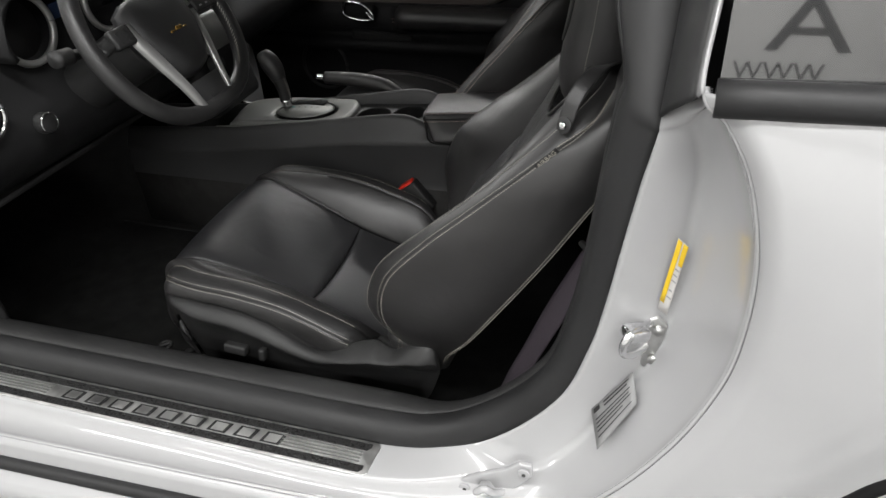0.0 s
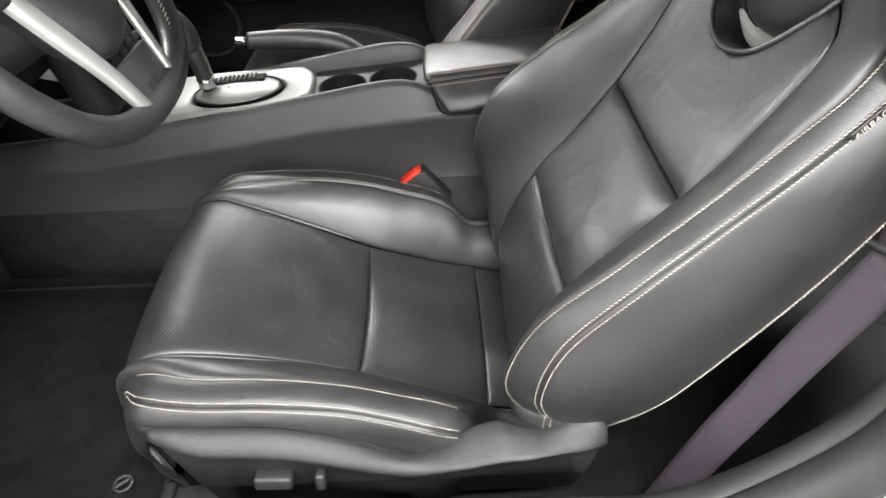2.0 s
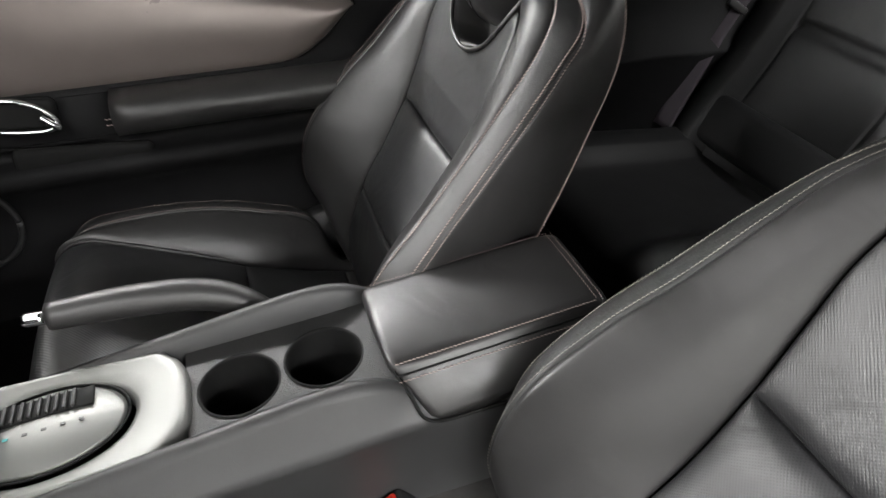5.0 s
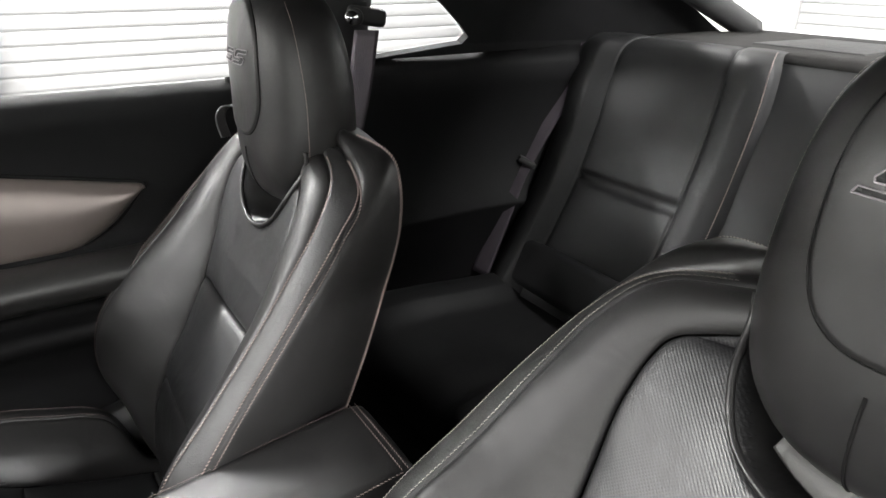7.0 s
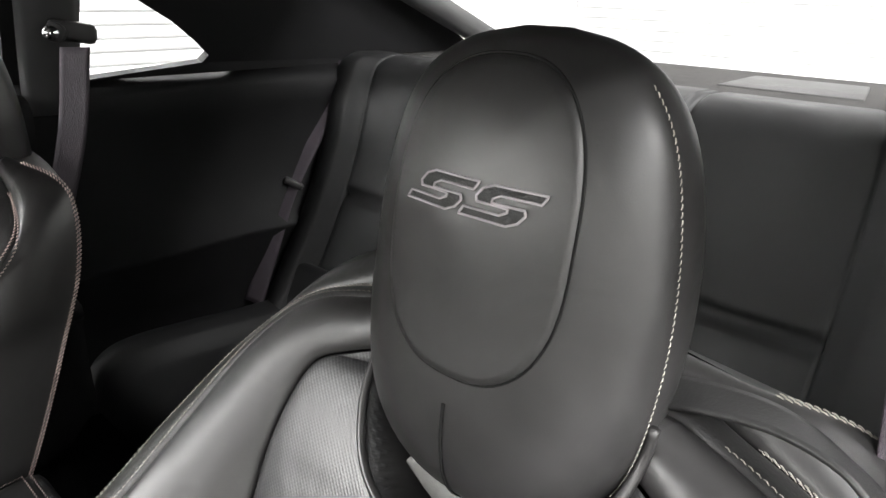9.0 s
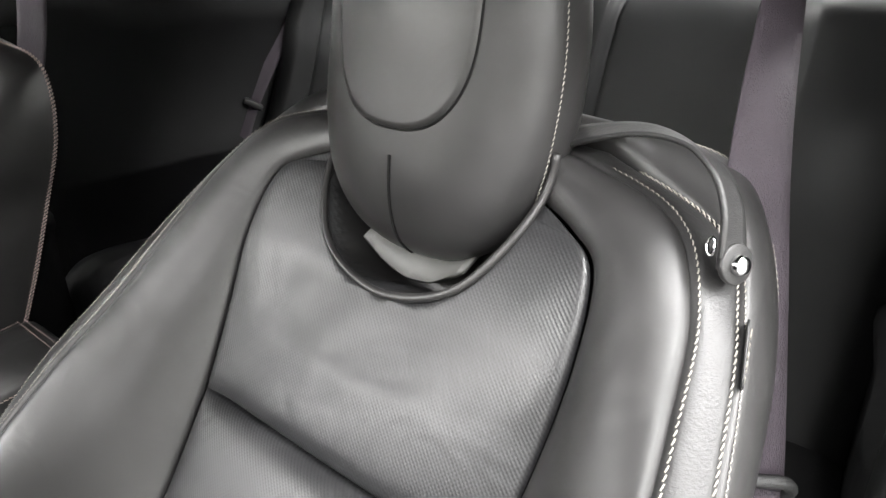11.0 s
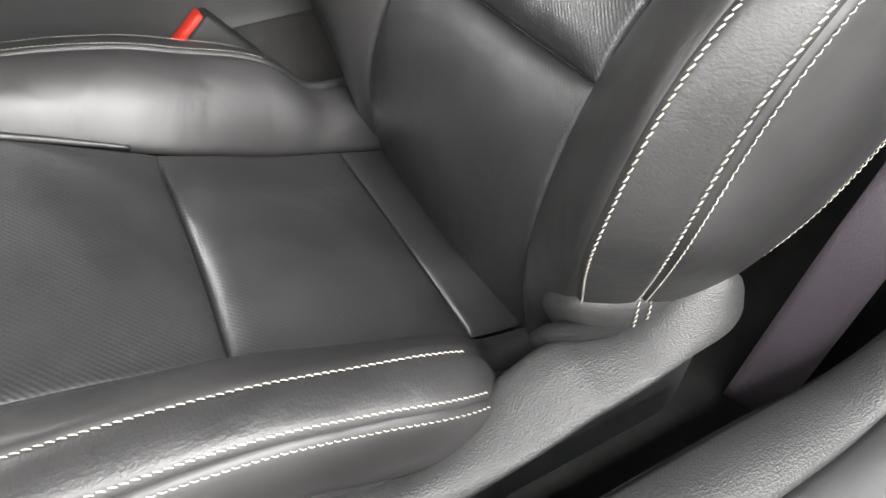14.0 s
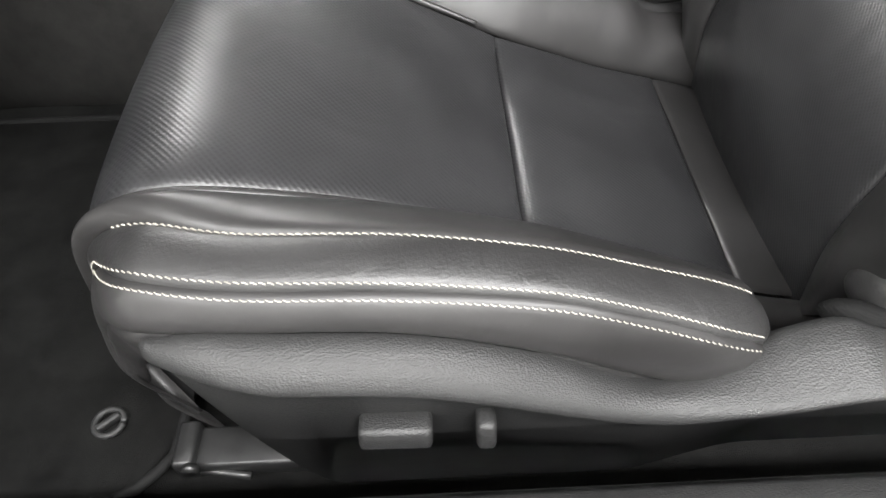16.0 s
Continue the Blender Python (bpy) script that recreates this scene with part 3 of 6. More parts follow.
    off = off + (0.006 * np.sin(np.pi * np.clip((uu - 1) / 4, 0, 1)) ** 0.6 + 0.008 * np.sin(np.pi * np.clip((uu - 5) / 4.5, 0, 1)) ** 0.7)[:, None]
    dish = knots_at([(S[0][1] - m, S[0][2]) for S, m in zip(CUSHION, CUSHION_MIDDLE)], uu)
    q = q - np.array([0, 0, 1.0]) * (dish[:, :1] * np.clip(1 - (q[:, :, 1] / dish[:, 1:]) ** 2, 0, 1))[:, :, None]
    top_g = q + n * (off * pad)[:, :, None]
    first = int(np.argmin(np.abs(uu - 1.0)))
    cu = part("cushion_insert", grid_bm(put(top_g[first:])), PERFO, seat, "perforated black leather seat panel with a cross seam")
    part("cushion_rear_strip", grid_bm(put(top_g[:first + 1])), LEATHER, seat)
    a0, a1 = int(np.argmin(np.abs(uu - 5.2))), int(np.argmin(np.abs(uu - 9.6)))
    for sd in (-1, 1):
        part("insert_welt", tube(put(rim_curve(1, sd)[a0:a1] + [0, -sd * 0.001, 0.0035]), lambda f: 0.001 + 0.0032 * math.sin(math.pi * min(1, 0.08 + f)) ** 0.7, 8, 60), LEATHER, cu)
    for sd in (-1, 1):
        I, F, P, L = rim_curve(1, sd), rim_curve(2, sd), rim_curve(3, sd), rim_curve(4, sd)
        side_core = core + [0, sd * 0.17, 0]
        S_ = L + [0, -sd * 0.01, -0.06]
        bp, sp, dp = ruled(I, F, 0.010, side_core), ruled(F, P, 0.003, side_core, 22), ruled(P, L, 0.004, side_core, 22)
        kp = ruled(L, S_, 0.0, side_core, 8)
        part("cushion_bolster", grid_bm(put(bp[0])), LEATHER, seat)
        strip_ob = part("cushion_edge_strip", grid_bm(put(sp[0])), LEATHER_GRAIN, seat)
        band_ob = part("cushion_lower_band", grid_bm(put(dp[0])), LEATHER, seat)
        part("cushion_skirt", grid_bm(put(kp[0])), LEATHER, seat)
        for (pg, pn), dist, parent, end in ((sp, 0.0045, strip_ob, r2), (sp, -0.0045, strip_ob, r1), (dp, 0.0045, band_ob, r1)):
            c, nn = lay(pg, pn, dist)
            nn[:, 1] *= out
            stitch_part([(put(c)[r0:end], nn[r0:end])], thread, parent)

    # plastic side cover with the raised hinge cover behind: x, height of the inner edge, height of the ridge, where the inner edge lies
    prof = [(-0.418, 0.489, 0.486, 0.261), (-0.39, 0.499, 0.487, 0.261), (-0.345, 0.497, 0.480, 0.261), (-0.275, 0.491, 0.473, 0.261), (-0.227, 0.479, 0.459, 0.261), (-0.175, 0.456, 0.438, 0.261),
            (-0.135, 0.432, 0.424, 0.260), (-0.10, 0.424, 0.418, 0.257), (-0.06, 0.434, 0.427, 0.252), (-0.03, 0.447, 0.434, 0.247), (0.005, 0.457, 0.443, 0.245), (0.024, 0.454, 0.445, 0.249),
            (0.046, 0.455, 0.448, 0.255), (0.062, 0.464, 0.453, 0.259), (0.080, 0.477, 0.458, 0.263), (0.099, 0.488, 0.461, 0.265), (0.114, 0.493, 0.462, 0.268), (0.124, 0.490, 0.462, 0.270), (0.131, 0.482, 0.460, 0.272), (0.134, 0.470, 0.456, 0.274)]
    rings = []
    for x, zt, ze, vt in through_knots(prof, 121):
        hump = min(max((x + 0.12) / 0.09, 0), 1)
        hump = hump * hump * (3 - 2 * hump)
        tip = min(max((x - 0.095) / 0.039, 0), 1) ** 2.2
        nose = min(max((-0.335 - x) / 0.083, 0), 1)
        bot = 0.295 + 0.05 * hump + 0.075 * tip + 0.172 * nose ** 1.3
        e = 0.288 + 0.003 * hump - 0.012 * tip - 0.024 * nose ** 2
        vin = 0.246
        W = e - vin
        flat_ring = [(vin, bot), (vin, zt - 0.022), (vin + 0.07 * W, zt - 0.009), (vin + 0.2 * W, zt - 0.002), (vin + 0.36 * W, zt), (vin + 0.62 * W, (zt + ze) / 2 + 0.009), (e - 0.13 * W, ze + 0.009), (e - 0.03 * W, ze + 0.004),
                     (e, ze - 0.001), (e - 0.04 * W, ze - 0.006), (e - 0.18 * W, max(ze - 0.011, bot)), (e - 0.36 * W, max(ze - 0.020, bot)), (e - 0.46 * W, max(ze - 0.034, bot)), (e - 0.46 * W, bot)]
        U = e - vt
        face = 0.002 + 0.016 * min(max((x - 0.01) / 0.10, 0), 1)
        high_ring = [(vt - 0.020, bot), (vt - 0.018, zt - 0.024), (vt - 0.012, zt - 0.010), (vt - 0.006, zt - 0.002), (vt, zt), (vt + 0.38 * U, zt + 0.36 * (ze - zt) + 0.003), (e - 0.16 * U, ze + 0.16 * (zt - ze) + 0.002), (e - 0.03 * U, ze + 0.0015),
                     (e, ze - 0.0015), (e - 0.0045, ze - 0.005 - 0.4 * face), (e - 0.009, ze - 0.006 - face), (e - 0.016, ze - 0.009 - face), (e - 0.021, ze - 0.020 - face), (e - 0.020, min(bot, ze - 0.024 - face))]
        rings.append([(x, p + (q - p) * hump, h + (k - h) * hump) for (p, h), (q, k) in zip(flat_ring, high_ring)])
    cover = part("side_cover", grid_bm(put(rings), ring=True, caps=True), PLASTIC, seat, "grained black plastic side cover")
    # crisp ridge along the outer edge of the hinge cover
    for edge_ in cover.data.edges:
        p, q = edge_.vertices
        if p % 14 == 8 and q % 14 == 8 and p // 14 > 80 and q // 14 > 80:
            edge_.use_edge_sharp = True
    # the leather of the backrest rolls under at its foot, and a ribbed fold hangs below it
    folds = (([(0.027, 0.203, 0.450), (0.033, 0.222, 0.459), (0.047, 0.238, 0.463), (0.068, 0.249, 0.467), (0.100, 0.258, 0.476)], 0.0185, 0.0105, LEATHER_GRAIN, "leather rolled under at the foot of the backrest"),
             ([(0.004, 0.220, 0.441), (0.016, 0.230, 0.446), (0.034, 0.240, 0.448), (0.058, 0.249, 0.449), (0.080, 0.254, 0.452)], 0.012, 0.009, RIBBED, "ribbed fold at the foot of the backrest"))
    for path, tall, thick, stuff, words in folds:
        flap = []
        for f, (x, v, z) in zip(np.linspace(0, 1, 26), spline(path, 26)):
            h = max(0.05, 1 - (1 - min(f / 0.3, 1)) ** 2.5) ** 0.5
            ring = []
            for t in np.linspace(0, 2 * math.pi, 24, endpoint=False):
                r = thick * h
                ring.append((x + 0.62 * r * math.cos(t), v - 0.78 * r * math.cos(t), z + tall * h * math.copysign(abs(math.sin(t)) ** 0.8, math.sin(t))))
            flap.append(ring)
        fold = part("backrest_fold", grid_bm(put(flap), ring=True, caps=True), stuff, seat, words)
        if stuff == LEATHER_GRAIN:
            for k in (16, 18):
                c = np.array(flap[k][7:18]) + [-0.0006, 0.0008, 0]
                stitch_part([(put(c), np.array([(-0.62, 0.78 * out, 0.0)] * len(c)))], thread, fold)
    if out < 0:
        part("seat_switch", box((0.048, 0.020, 0.020), (-0.281 + dx, yc + out * 0.277, 0.405 + dz), 0.004, (-12, 3, 0)), PLASTIC, cover)
        part("recline_switch", box((0.013, 0.020, 0.026), (-0.222 + dx, yc + out * 0.277, 0.403 + dz), 0.004, (-12, 0, 0)), PLASTIC, cover)
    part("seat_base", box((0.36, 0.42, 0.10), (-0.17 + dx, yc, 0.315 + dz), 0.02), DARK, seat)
    for sy in (-0.233, 0.2):
        part("seat_rail", box((0.36, 0.035, 0.022), (-0.28 + dx, yc + sy, 0.285 + dz), 0.003), STEEL_DARK, seat, "dark steel seat rail")
        part("rail_foot", merged(box((0.018, 0.04, 0.03), (-0.462 + dx, yc + sy, 0.290 + dz), 0.004), disc(0.007, 0.006, (-0.455 + dx, yc + sy - 0.021, 0.300 + dz), (0, -1, 0), 6)), STEEL_DARK, seat)
        part("rail_rod", tube([(-0.468 + dx, yc + sy - 0.012, 0.283 + dz), (-0.41 + dx, yc + sy - 0.022, 0.283 + dz)], 0.0035, 8, 6), STEEL_DARK, seat)
    return seat

# ---- garage ----
def sheet(name, corners, material, label="", thick=0.1, kind="structure"):
    a, b, c, d = (np.array(p, float) for p in corners)
    g = np.array([[a, b], [d, c]])
    ob = part(name, shell(g, thick), material, None, smooth=False)
    return tagged(ob, label, kind=kind)


sheet("ground", [(-7, -6, 0), (7, -6, 0), (7, 6, 0), (-7, 6, 0)], CONCRETE, "grey painted concrete garage floor")
sheet("ceiling", [(-6, -4.6, 3.25), (-6, 5, 3.25), (6, 5, 3.25), (6, -4.6, 3.25)], WALLPAINT, "white garage ceiling")
sheet("wall_front", [(-6, -4.6, 0), (-6, 5, 0), (-6, 5, 3.2), (-6, -4.6, 3.2)], WALLPAINT, "plain white painted garage wall")
sheet("wall_driver_side", [(-6, -4.6, 0), (6, -4.6, 0), (6, -4.6, 3.2), (-6, -4.6, 3.2)], WALLPAINT, "plain white painted garage wall")
sheet("wall_passenger_side", [(-6, 4.0, 0), (-6, 4.0, 3.2), (6, 4.0, 3.2), (6, 4.0, 0)], WALLPAINT, "plain white painted garage wall")
sheet("wall_rear", [(5.2, -4.6, 0), (5.2, 5, 0), (5.2, 5, 3.2), (5.2, -4.6, 3.2)], WALLPAINT, "plain white painted garage wall")


def shutter(name, n, width, pitch, m):
    """A roller shutter of curved slats, drawn in x and z, facing -y."""
    root = thing(name, "white roller shutter door of narrow horizontal slats", "shutter door", kind="structure")
    prof = [(0.0, 0.0), (-0.003, 0.2), (-0.004, 0.5), (-0.003, 0.8), (0.0, 0.985)]
    me = None
    for k in range(n):
        if me is None:
            g = [[(x, y, pitch * f) for y, f in prof] for x in (-width / 2, width / 2)]
            first = part("slat", shell(np.array(g), 0.006), SLAT, root)
            me = first.data
        else:
            ob = new("slat", me)
            ob.parent = root
            ob.location = (0, 0, k * pitch)
    for sx in (-1, 1):
        part("guide_rail", box((0.09, 0.07, n * pitch), (sx * (width / 2 + 0.03), 0.0, n * pitch / 2), 0.005), SLAT, root)
    root.matrix_world = m
    return root


shutter("shutter_door", 38, 3.6, 0.075, pose(1.6, 3.85, 0.02))
shutter("shutter_door", 38, 4.4, 0.075, pose(5.05, 0.6, 0.02, 0, 0, -90))

# Tube lights, and two unseen crosswise panels added to light the seat fronts.
LAMPS = [(-1.6, -1.5, 0.6, 0), (0.9, -1.5, 1.3, 0), (-1.6, -3.5, 0.5, 0), (1.2, -3.5, 1.3, 0), (3.4, 0.8, 0.2, 0), (2.0, 3.1, 0.7, 0), (-1.2, 3.6, 1.2, 0), (-4.9, -1.2, 1.4, 1), (-4.9, 2.75, 2.9, 1)]
for lx, ly, power, crosswise in LAMPS:
    lamp = thing("ceiling_light", "unseen white ceiling panel added to light the seat fronts" if crosswise else "slim white ceiling tube light", "ceiling light", group="ceiling lights")
    sx_, sy_ = (1.2, 2.2) if crosswise else (2.4, 0.22)
    part("housing", box((sx_ + 0.06, sy_ + 0.06, 0.05), (lx, ly, 3.12), 0.008), WALLPAINT, lamp)
    area("panel_lamp", (lx, ly, 3.085), (lx, ly, 0), sx_, sy_, LAMP_WATTS * power)

# ---- car body, driver's side ----
CAR_Y = 0.40
car = thing("car_body", "white painted two-door coupe body with its driver door open", "car")
SILL_X = (-1.5, -0.9, -0.3, 0.06)
RAILS = [[((x, -0.292, 0.29), (x, -0.298, 0.425), (x, -0.345, 0.432), (x, -0.386, 0.398), (x, -0.46, 0.402), (x, -0.505 + 0.035 * x, 0.388))] for x in SILL_X]
RAILS = [r[0] for r in RAILS] + [
    ((0.15, -0.298, 0.33), (0.17, -0.302, 0.435), (0.165, -0.34, 0.45), (0.20, -0.384, 0.43), (0.245, -0.43, 0.425), (0.315, -0.50, 0.40)),
    ((0.28, -0.302, 0.47), (0.255, -0.306, 0.50), (0.247, -0.336, 0.51), (0.29, -0.382, 0.492), (0.36, -0.398, 0.468), (0.425, -0.50, 0.535)),
    ((0.38, -0.302, 0.60), (0.325, -0.308, 0.60), (0.318, -0.334, 0.60), (0.363, -0.38, 0.587), (0.44, -0.368, 0.59), (0.49, -0.495, 0.655)),
    ((0.42, -0.30, 0.70), (0.352, -0.306, 0.70), (0.347, -0.332, 0.70), (0.394, -0.377, 0.682), (0.478, -0.358, 0.69), (0.525, -0.49, 0.765)),
    ((0.435, -0.298, 0.78), (0.365, -0.304, 0.78), (0.358, -0.33, 0.785), (0.408, -0.374, 0.762), (0.487, -0.353, 0.775), (0.532, -0.488, 0.85)),
    ((0.445, -0.296, 0.86), (0.372, -0.302, 0.86), (0.364, -0.328, 0.86), (0.418, -0.372, 0.849), (0.49, -0.35, 0.86), (0.526, -0.484, 0.93)),
    ((0.455, -0.292, 0.94), (0.378, -0.298, 0.94), (0.37, -0.326, 0.94), (0.428, -0.368, 0.93), (0.487, -0.352, 0.945), (0.508, -0.474, 1.0)),
    ((0.465, -0.288, 1.0), (0.384, -0.294, 1.0), (0.376, -0.324, 1.0), (0.437, -0.366, 0.985), (0.47, -0.376, 1.005), (0.485, -0.462, 1.045)),
    ((0.468, -0.285, 1.03), (0.388, -0.29, 1.03), (0.38, -0.32, 1.03), (0.440, -0.362, 1.005), (0.462, -0.385, 1.03), (0.466, -0.45, 1.068)),
]
UP = [(0.47, -0.445, 1.065), (0.475, -0.40, 1.14), (0.478, -0.335, 1.23), (0.45, -0.25, 1.315), (0.25, -0.21, 1.345), (-0.2, -0.22, 1.325), (-0.6, -0.28, 1.24), (-1.0, -0.36, 1.10), (-1.3, -0.42, 0.98)]
RAILS += [tuple(tuple(q[c] + UP[k][c] - UP[0][c] for c in range(3)) for q in RAILS[12]) for k in (1, 2, 3, 4)]
R0 = np.array(RAILS)
# the seal is narrower up the pillar than along the sill
for row, (mx, mz) in enumerate(((0.006, -0.006), (0.014, -0.010), (0.022, -0.006)) + ((0.024, 0.0),) * 6):
    R0[row + 4, :3] += [mx, 0.0, mz]
for row, mx in ((5, 0.004), (6, 0.009), (7, 0.011), (8, 0.011), (9, 0.010), (10, 0.008), (11, 0.004)):
    R0[row, 5, 0] += mx
NR = 160
rails = np.stack([through_knots(R0[:, k], NR) for k in range(6)], 1)


def strip_between(a, b, k=10, bulge=0.0, lo=0, hi=NR):
    f = np.linspace(0, 1, k)
    g = rails[lo:hi, a][:, None] * (1 - f[None, :, None]) + rails[lo:hi, b][:, None] * f[None, :, None]
    n = normals_of(g)
    if n[5, k // 2][2] < 0:
        n = -n
    return g + n * (bulge * np.sin(np.pi * f) ** 0.7)[None, :, None]


part("sill_trim", shell(strip_between(0, 1, 8, 0.004), 0.004), PLASTIC, car, "black grained plastic sill and pillar trim")
part("sill_trim_top", shell(strip_between(1, 2, 10, 0.008), 0.004), PLASTIC, car)
part("weatherstrip", shell(strip_between(2, 3, 16, 0.016), 0.004), RUBBER, car, "thick black rubber door seal")
jamb = np.concatenate([strip_between(3, 4, 10, 0.002, 0, 121)[:, :-1], strip_between(4, 5, 12, -0.012, 0, 121)], axis=1)
part("door_jamb", shell(jamb, 0.003), PAINT, car, "glossy white painted door jamb and sill")
f = np.linspace(0, 1, 10)
edge_in, edge_mid, edge_out = rails[119:, 3], 0.4 * rails[119:, 4] + 0.6 * rails[119:, 5], rails[119:, 5]
for A_, B_, swell, nm, mt in ((edge_in, edge_mid, 0.010, "pillar_outer_seal", RUBBER), (edge_mid, edge_out, 0.002, "pillar_paint_strip", PAINT)):
    g = A_[:, None] * (1 - f[None, :, None]) + B_[:, None] * f[None, :, None]
    g = g + np.array([-0.7, -0.7, 0]) * (swell * np.sin(np.pi * f) ** 0.7)[None, :, None]
    part(nm, shell(g, 0.003), mt, car)
part("seal_lip", tube(rails[:, 3] + [-0.002, 0.002, 0.002], 0.0035, 8, 200), RUBBER, car)
part("trim_joint", tube(rails[:, 2] + [0, 0, 0.001], 0.0022, 6, 200), DARK, car)
part("seal_ridge", tube(0.45 * rails[:, 2] + 0.55 * rails[:, 3] + [-0.010, -0.002, 0.0135], 0.003, 6, 200), RUBBER, car)
# outer skin behind the door opening, and the rocker below
edge = rails[:, 5]
lo, top_row = 43, 120
E = edge[lo:top_row]
far_g = []
for i, e in enumerate(E):
    f = i / (len(E) - 1)
    zt = 0.05 + 1.02 * f
    row = []
    for t in np.linspace(0, 1, 26):
        x = e[0] + (2.3 - e[0]) * t ** 1.3
        z = e[2] + (zt - e[2]) * min(1, 1.6 * t) + (0.03 * t if f > 0.9 else 0)
        y = e[1] - 0.03 * min(1, t * 4) - 0.05 * math.sin(math.pi * min(1, (z - 0.2) / 0.85)) * min(1, t * 3)
        if t < 0.06:
            y = e[1] - 0.008 * math.sin(t / 0.06 * math.pi / 2)
        row.append((x, y, z))
    far_g.append(row)
part("quarter_panel", shell(np.array(far_g), 0.003), PAINT, car, "glossy white quarter panel")
hem = [edge[i] + [0, 0.004, 0] for i in range(lo - 20, top_row)]
part("panel_edge", tube(hem, 0.0032, 8, 70), PAINT, car)
sx = np.linspace(-1.5, 0.31, 24)
rocker = [[(x, -0.504 + 0.035 * x + dy, z) for dy, z in ((0, 0.388), (-0.008, 0.375), (-0.011, 0.33), (-0.015, 0.325), (-0.045, 0.322), (-0.055, 0.312), (-0.06, 0.28), (-0.045, 0.21), (0.01, 0.17))] for x in sx]
part("rocker_panel", shell(np.array(rocker), 0.003), PAINT, car, "white rocker panel below the sill")
part("rocker_seal", tube([(x, -0.525 + 0.035 * x, 0.338) for x in (-1.5, -0.6, 0.0, 0.2, 0.33)], 0.012, 8, 30), RUBBER, car)

# sill plate: dark woven border, brushed middle with grooves and plain raised shapes for the maker's word
plate = part("sill_plate", prism([(-1.05, -0.392), (0.076, -0.392), (0.082, -0.398), (0.078, -0.452), (0.07, -0.458), (-1.05, -0.458)], 2, 0.401, 0.407, 0.0015), STEEL, car, "bright metal sill plate with dark woven borders")
for y0 in (-0.4045, -0.4465):
    part("woven_border", prism([(-1.05, y0 - 0.0068), (0.062, y0 - 0.0068), (0.068, y0), (0.068, y0 + 0.0068), (-1.05, y0 + 0.0068)], 2, 0.4065, 0.4085), CARBON, plate, smooth=False)
for k in range(4):
    y = -0.4165 - k * 0.006
    part("groove_rib", box((0.145, 0.0028, 0.002), (-0.015, y, 0.4083), 0.0008), SILVER, plate)
    part("groove_rib", box((0.30, 0.0028, 0.002), (-0.72, y, 0.4083), 0.0008), SILVER, plate)
for k in range(9):
    x = -0.535 + k * 0.0515
    rs = part("raised_shape", prism([(x, -0.437), (x + 0.036, -0.437), (x + 0.042, -0.4155), (x + 0.006, -0.4155)], 2, 0.4075, 0.4090, 0.0004), STEEL_DARK, plate, smooth=False)
    part("shape_inlay", prism([(x + 0.007, -0.4345), (x + 0.031, -0.4345), (x + 0.035, -0.418), (x + 0.011, -0.418)], 2, 0.4085, 0.4096, 0.0003), STEEL, rs, smooth=False)

# striker on the jamb
strk = part("striker", prism([(0.452, 0.668), (0.468, 0.652), (0.482, 0.66), (0.487, 0.728), (0.474, 0.742), (0.458, 0.735)], 1, -0.366, -0.352, 0.002), STEEL, car, "zinc steel door striker with a wire loop")
part("striker_loop", tube([(0.468, -0.358, 0.730), (0.458, -0.378, 0.735), (0.444, -0.400, 0.742), (0.436, -0.410, 0.730), (0.437, -0.407, 0.712), (0.446, -0.395, 0.700), (0.458, -0.378, 0.694), (0.468, -0.358, 0.690)], 0.0055, 10, 50), CHROME, strk)
for z in (0.672, 0.722):
    part("striker_bolt", disc(0.0075, 0.006, (0.476, -0.368, z), (0, -1, 0), 6), STEEL, strk)
part("striker_sleeve", box((0.030, 0.026, 0.016), (0.448, -0.393, 0.736), 0.004, (0, 10, 32)), CHROME, strk)

# door check bracket low on the jamb
brk = part("door_bracket", prism([(0.224, 0.402), (0.245, 0.392), (0.254, 0.412), (0.262, 0.432), (0.274, 0.436), (0.283, 0.418), (0.300, 0.415), (0.318, 0.436), (0.338, 0.466), (0.336, 0.49), (0.318, 0.492), (0.298, 0.470), (0.262, 0.448), (0.224, 0.420)], 1, -0.437, -0.429, 0.002), PAINT, car, "white painted steel bracket with two bolts")
part("bracket_hook", tube([(0.250, -0.436, 0.395), (0.258, -0.448, 0.42), (0.270, -0.452, 0.436), (0.283, -0.448, 0.424), (0.300, -0.436, 0.418)], 0.006, 8, 24), PAINT, brk)
for bx_, bz in ((0.236, 0.411), (0.326, 0.477)):
    part("bolt_head", disc(0.0095, 0.004, (bx_, -0.4415, bz), (0, -1, 0), 24, 0.001), PAINT, brk)
    part("bolt_core", disc(0.003, 0.004, (bx_, -0.4432, bz), (0, -1, 0), 10), STEEL_DARK, brk)

# stickers
def sticker(name, corners, material, label, bars, bar_mat, head=None):
    a, b, c, d = (np.array(p, float) for p in corners)
    f = np.linspace(0, 1, 7)
    g = np.array([[(a * (1 - u) + b * u) * (1 - v) + (d * (1 - u) + c * u) * v for u in f] for v in f])
    ob = part(name, shell(g, 0.0006), material, car, label)
    n = np.cross(b - a, d - a)
    n /= np.linalg.norm(n)
    if n[1] > 0:
        n = -n
    for v0, u0, u1, h in bars:
        q = [(a * (1 - u) + b * u) * (1 - v) + (d * (1 - u) + c * u) * v + n * 0.0009 for u, v in ((u0, v0), (u1, v0), (u1, v0 + h), (u0, v0 + h))]
        part("printed_bar", shell(np.array([[q[0], q[1]], [q[3], q[2]]]), 0.0003), bar_mat, ob, smooth=False)
    return ob


